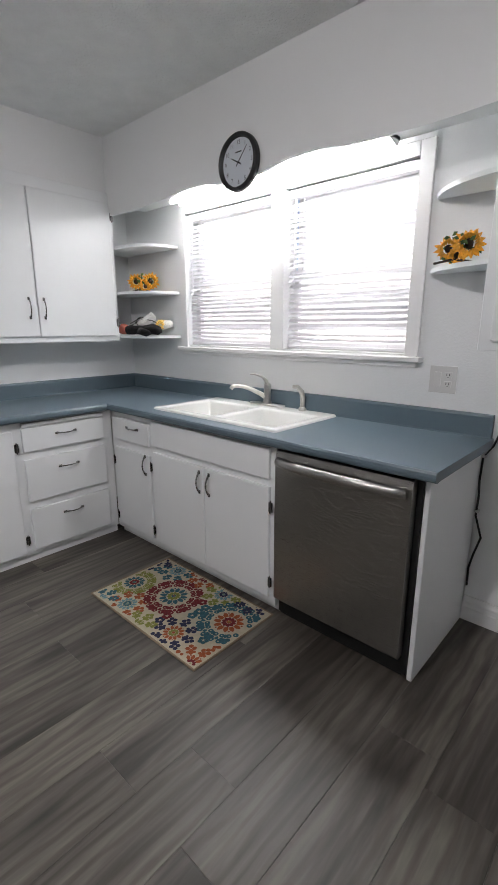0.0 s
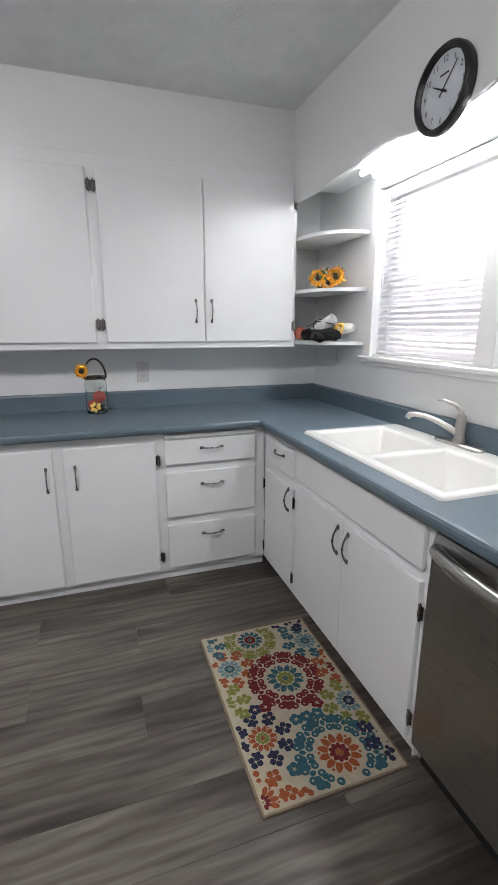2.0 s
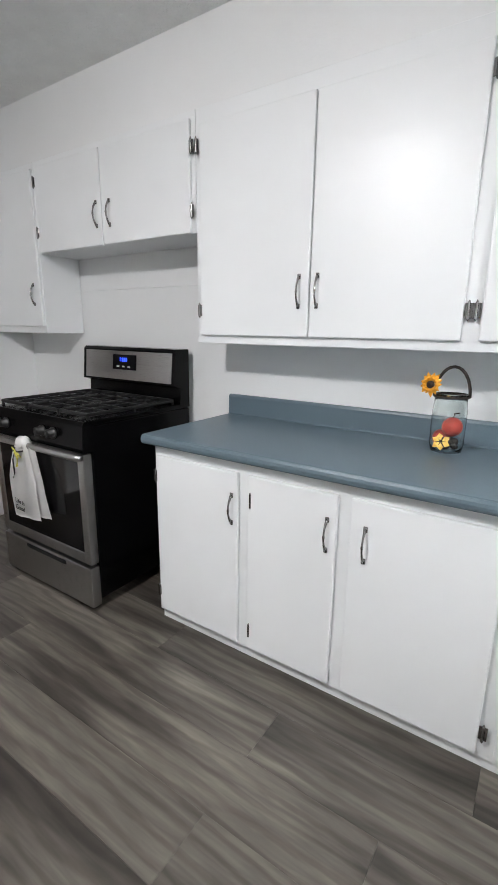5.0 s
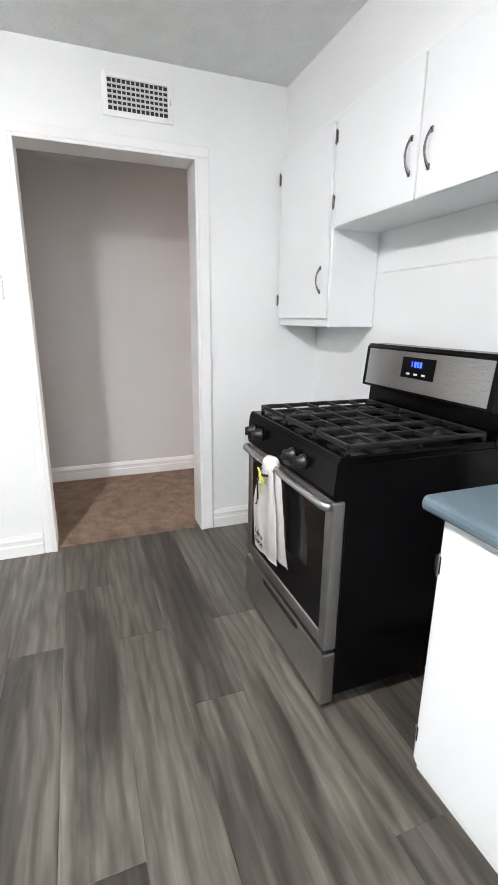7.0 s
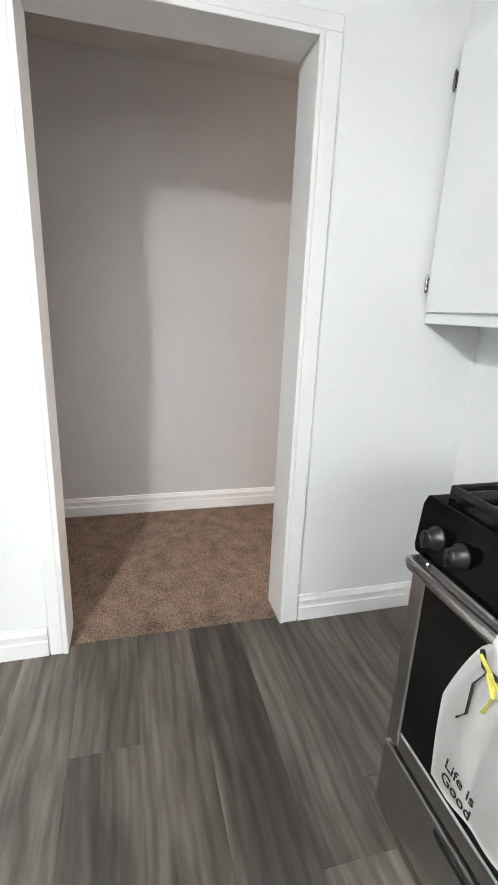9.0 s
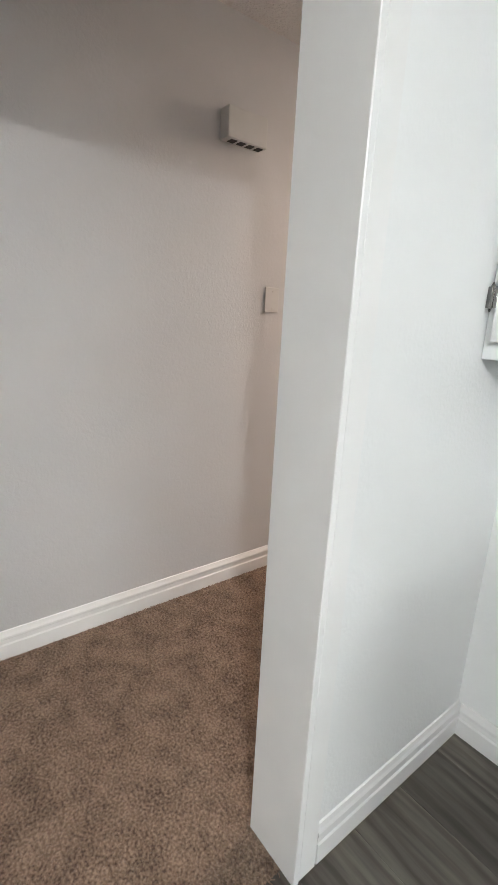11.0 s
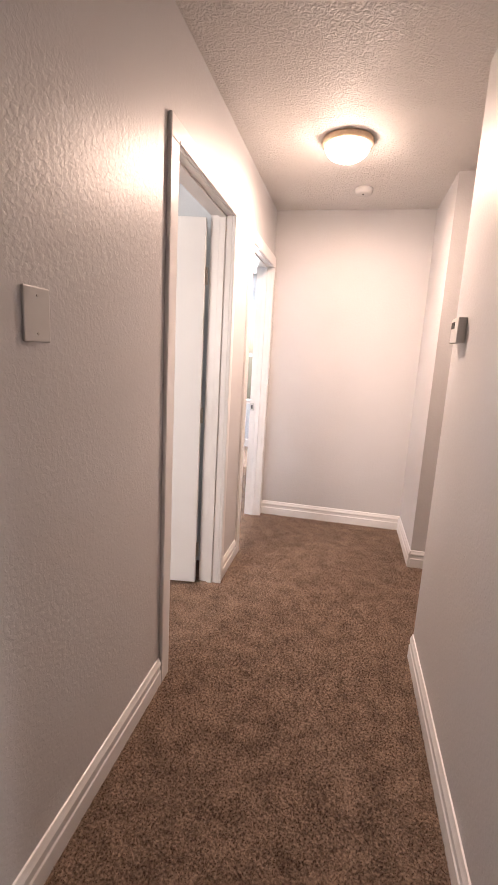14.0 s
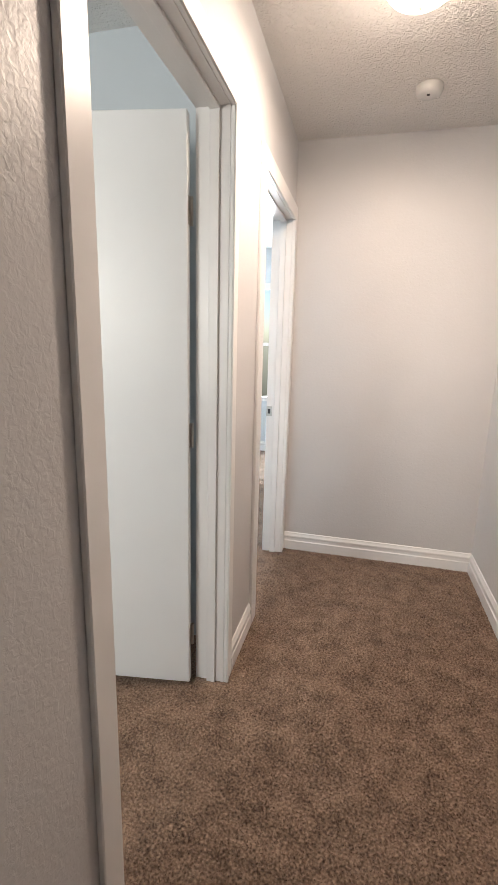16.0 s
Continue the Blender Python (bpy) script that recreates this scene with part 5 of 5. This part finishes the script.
def rug():
    x0, x1, y0, y1 = -1.108, -0.602, -1.962, -1.145
    r = thing("kitchen_rug", ((x0 + x1) / 2, (y0 + y1) / 2, 0), "multicolored floral medallion rug before the sink", "rug")
    box("pile", (x0 + 0.008, y0 + 0.008, 0.0005), (x1 - 0.008, y1 - 0.008, 0.0075), RUGBASE, r, 0.002)
    boxes("binding", [((x0, y0, 0.0005), (x0 + 0.008, y1, 0.0085)), ((x1 - 0.008, y0, 0.0005), (x1, y1, 0.0085)), ((x0 + 0.008, y0, 0.0005), (x1 - 0.008, y0 + 0.008, 0.0085)), ((x0 + 0.008, y1 - 0.008, 0.0005), (x1 - 0.008, y1, 0.0085))],
          RUGEDGE, r, 0.002, "tan binding")
    shapes = {k: bmesh.new() for k in DYES}
    level, tick = [0.0076], [0.0]

    def poly(dye, pts):
        if all(x0 + 0.009 < p[0] < x1 - 0.009 and y0 + 0.009 < p[1] < y1 - 0.009 for p in pts):
            bm = shapes[dye]
            tick[0] += 0.0000015
            vs = [bm.verts.new((p[0], p[1], level[0] + tick[0])) for p in pts]
            bm.faces.new(vs)

    def disc(dye, c, ra, rb, n=10):
        poly(dye, [(c[0] + ra * math.cos(k * 2 * math.pi / n), c[1] + rb * math.sin(k * 2 * math.pi / n)) for k in range(n)])

    def drop(dye, c, a, ra, rb, w):
        """A leaf shape from radius ra to rb at angle a round c."""
        w *= 1.45
        ca, sa = math.cos(a), math.sin(a)
        pts = []
        for t, k in ((0, 0), (0.3, 0.8), (0.6, 1), (0.85, 0.6), (1, 0), (0.85, -0.6), (0.6, -1), (0.3, -0.8)):
            q, s = ra + (rb - ra) * t, w * k
            pts.append((c[0] + q * ca - s * sa, c[1] + q * sa + s * ca))
        poly(dye, pts)

    def at(c, r, a):
        return (c[0] + r * math.cos(a), c[1] + r * math.sin(a))

    def rosette(c, R, inner, core):
        level[0] = 0.0079
        for k in range(12):
            drop(inner, c, k * math.pi / 6, R * 0.16, R * 0.48, R * 0.055)
            if k % 2:
                disc(inner, at(c, R * 0.44, k * math.pi / 6 + 0.26), R * 0.035, R * 0.035, 7)
        level[0] = 0.0082
        disc("cream", c, R * 0.25, R * 0.25, 14)
        level[0] = 0.0085
        for k in range(10):
            drop(core, c, k * math.pi / 5, R * 0.06, R * 0.24, R * 0.04)
        level[0] = 0.0088
        disc(inner if inner != core else "red", c, R * 0.075, R * 0.075, 10)
        level[0] = 0.0091
        disc("lime" if core != "lime" else "orange", c, R * 0.03, R * 0.03, 8)

    def medallion(u, v, R, outer, inner, core, n=12):
        """A wreath of lily motifs with curled side leaves, or a star of florets when small, round a rosette."""
        R = R * 1.2
        c = (x0 + u * (x1 - x0), y1 - v * (y1 - y0))
        if R < 0.11:
            for k in range(8):
                a = math.pi * k / 4 + u
                level[0] = 0.0076
                drop(outer, c, a, R * 0.46, R * 0.76, R * 0.075)
                f = at(c, R * 0.84, a)
                for j in range(4):
                    drop(outer, f, a + j * math.pi / 2, R * 0.02, R * 0.24, R * 0.075)
                for q in (-0.2, 0.2):
                    disc(outer, at(c, R * 0.64, a + q), R * 0.075, R * 0.075, 8)
                level[0] = 0.0079
                disc("cream", f, R * 0.03, R * 0.03, 6)
        else:
            n = 10
            step = 2 * math.pi / n
            for k in range(n):
                a = step * k
                level[0] = 0.0076
                drop(outer, c, a, R * 0.74, R * 1.0, R * 0.07)
                drop(outer, c, a, R * 0.56, R * 0.74, R * 0.035)
                for q in (-1, 1):
                    drop(outer, at(c, R * 0.76, a), a + q * 1.15, 0.0, R * 0.19, R * 0.055)
                    disc(outer, at(c, R * 0.89, a + q * 0.17), R * 0.098, R * 0.098, 9)
                    disc(outer, at(c, R * 0.64, a + q * 0.15), R * 0.088, R * 0.088, 9)
                drop(outer, c, a + step / 2, R * 0.70, R * 0.86, R * 0.04)
                level[0] = 0.0079
                for q in (-1, 1):
                    disc("cream", at(c, R * 0.90, a + q * 0.19), R * 0.026, R * 0.026, 6)
                    disc("cream", at(c, R * 0.64, a + q * 0.17), R * 0.024, R * 0.024, 6)
        rosette(c, R, inner, core)

    def sprig(u, v, R, dye):
        R = R * 1.5
        c = (x0 + u * (x1 - x0), y1 - v * (y1 - y0))
        level[0] = 0.0076
        for k in range(5):
            drop(dye, c, k * 1.2566 + u * 9, R * 0.15, R, R * 0.3)

    wreaths = ((0.42, 0.10, 0.100, "lime", "teal", "red"), (0.88, 0.20, 0.088, "teal", "sky", "teal"), (0.15, 0.275, 0.088, "orange", "sky", "teal"), (0.54, 0.42, 0.130, "red", "teal", "lime"),
               (1.0, 0.42, 0.085, "orange", "red", "orange"), (0.90, 0.64, 0.088, "lime", "sky", "navy"), (0.18, 0.70, 0.090, "navy", "orange", "lime"), (0.62, 0.86, 0.130, "teal", "orange", "red"),
               (1.03, 0.84, 0.090, "navy", "teal", "navy"), (0.03, 0.95, 0.090, "orange", "orange", "red"), (0.0, 0.48, 0.088, "lime", "lime", "orange"), (0.0, 0.10, 0.080, "teal", "sky", "teal"),
               (0.98, 0.0, 0.088, "navy", "navy", "teal"))
    for m in wreaths:
        medallion(*m)
    # small florets in the gaps, in the colour of the nearest wreath
    rows, cols = 19, 12
    for i in range(rows):
        for j in range(cols):
            u, v = (j + 0.5 + 0.5 * (i % 2)) / cols, (i + 0.5) / rows
            gap = [(math.hypot((u - m[0]) * (x1 - x0), (v - m[1]) * (y1 - y0)) - m[2] * 1.2, m[3]) for m in wreaths]
            d, dye = min(gap)
            if d > 0.008:
                sprig(u, v, 0.0175, dye)
    for dye, bm in shapes.items():
        part("woven_flowers", bm, DYES[dye], r, dye + " woven flowers", False, "stuff")


rug()

# ---- floor planks ----


def planks():
    floor = thing("floor", (-2.2, -2.3, 0), "grey-brown wood look vinyl plank floor", "", "", "structure")
    w, L, g = 0.2085, 1.22, 0.0002
    shared = {}
    rnd = random.Random(11)
    row = 0
    y = -0.0
    seams = [0.0, -0.125] + [-0.333 - w * k for k in range(22)]
    ends = {4: (-3.428, -1.798), 5: (-2.99, -1.37), 6: (-3.427, -1.798), 7: (-3.862, -2.56, -1.39)}
    for ya, yb in zip(seams, seams[1:]):
        yb = max(yb, KY0)
        if ya - yb < 0.02:
            break
        first = KX0 + 0.25 + rnd.random() * 1.0
        cuts = [KX0 - 0.031] + list(ends.get(row, [first + L * k for k in range(4) if first + L * k < -0.1]))
        cuts.append(-0.001)
        for xa, xb in zip(cuts, cuts[1:]):
            key = (round(xb - xa, 3), round(ya - yb, 3))
            if key not in shared:
                bm = bmesh.new()
                sx, sy = (xb - xa) / 2 - g, (ya - yb) / 2 - g
                c = 0.0009
                lo = [bm.verts.new((sx * a, sy * b, -0.010)) for a, b in ((-1, -1), (1, -1), (1, 1), (-1, 1))]
                md = [bm.verts.new((sx * a, sy * b, -c)) for a, b in ((-1, -1), (1, -1), (1, 1), (-1, 1))]
                hi = [bm.verts.new(((sx - c) * a, (sy - c) * b, 0)) for a, b in ((-1, -1), (1, -1), (1, 1), (-1, 1))]
                for p, q in ((lo, md), (md, hi)):
                    for k in range(4):
                        bm.faces.new((p[k], p[(k + 1) % 4], q[(k + 1) % 4], q[k]))
                bm.faces.new(hi)
                bmesh.ops.recalc_face_normals(bm, faces=bm.faces)
                me = bpy.data.meshes.new("plank")
                bm.to_mesh(me)
                bm.free()
                me.materials.append(PLANK)
                shared[key] = me
            p = new("plank", shared[key])
            p.parent = floor
            p.location = Vector(((xa + xb) / 2, (ya + yb) / 2, 0)) - Vector((-2.2, -2.3, 0))
        row += 1


planks()


def carpet_pile():
    """Short leaning tufts over the hall carpet."""
    rs = np.random.RandomState(4)
    areas = [(HX0, -2.0, HX1, HY1, 190000), (HX1, DY0, KX0 - 0.028, DY1, 6000), (-4.465, 1.3, -3.9, 2.32, 21000), (-4.465, 2.32, -4.36, 3.03, 2700), (-6.6, 0.9, HX0, 1.66, 30000), (-6.6, 2.2, HX0, 4.6, 50000)]
    verts, faces = [], []
    for xa, ya, xb, yb, n in areas:
        x, y = rs.uniform(xa, xb, n), rs.uniform(ya, yb, n)
        a, h = rs.uniform(0, 2 * np.pi, n), rs.uniform(0.003, 0.007, n)
        lx, ly = rs.normal(0, 0.005, n), rs.normal(0, 0.005, n)
        w = rs.uniform(0.0011, 0.0024, n)
        p0 = np.stack([x - w * np.cos(a), y - w * np.sin(a), np.zeros(n)], 1)
        p1 = np.stack([x + w * np.cos(a), y + w * np.sin(a), np.zeros(n)], 1)
        p2 = np.stack([x + lx + w * 0.7 * np.cos(a), y + ly + w * 0.7 * np.sin(a), h], 1)
        p3 = np.stack([x + lx - w * 0.7 * np.cos(a), y + ly - w * 0.7 * np.sin(a), h], 1)
        o = len(verts)
        verts += np.stack([p0, p1, p2, p3], 1).reshape(-1, 3).tolist()
        faces += (o + np.arange(4 * n).reshape(n, 4)).tolist()
    me = bpy.data.meshes.new("carpet_pile")
    me.from_pydata(verts, [], faces)
    me.materials.append(CARPET)
    return tagged(new("carpet_pile", me), "brown cut pile tufts of the hall carpet", "carpet", "", "stuff")


carpet_pile()
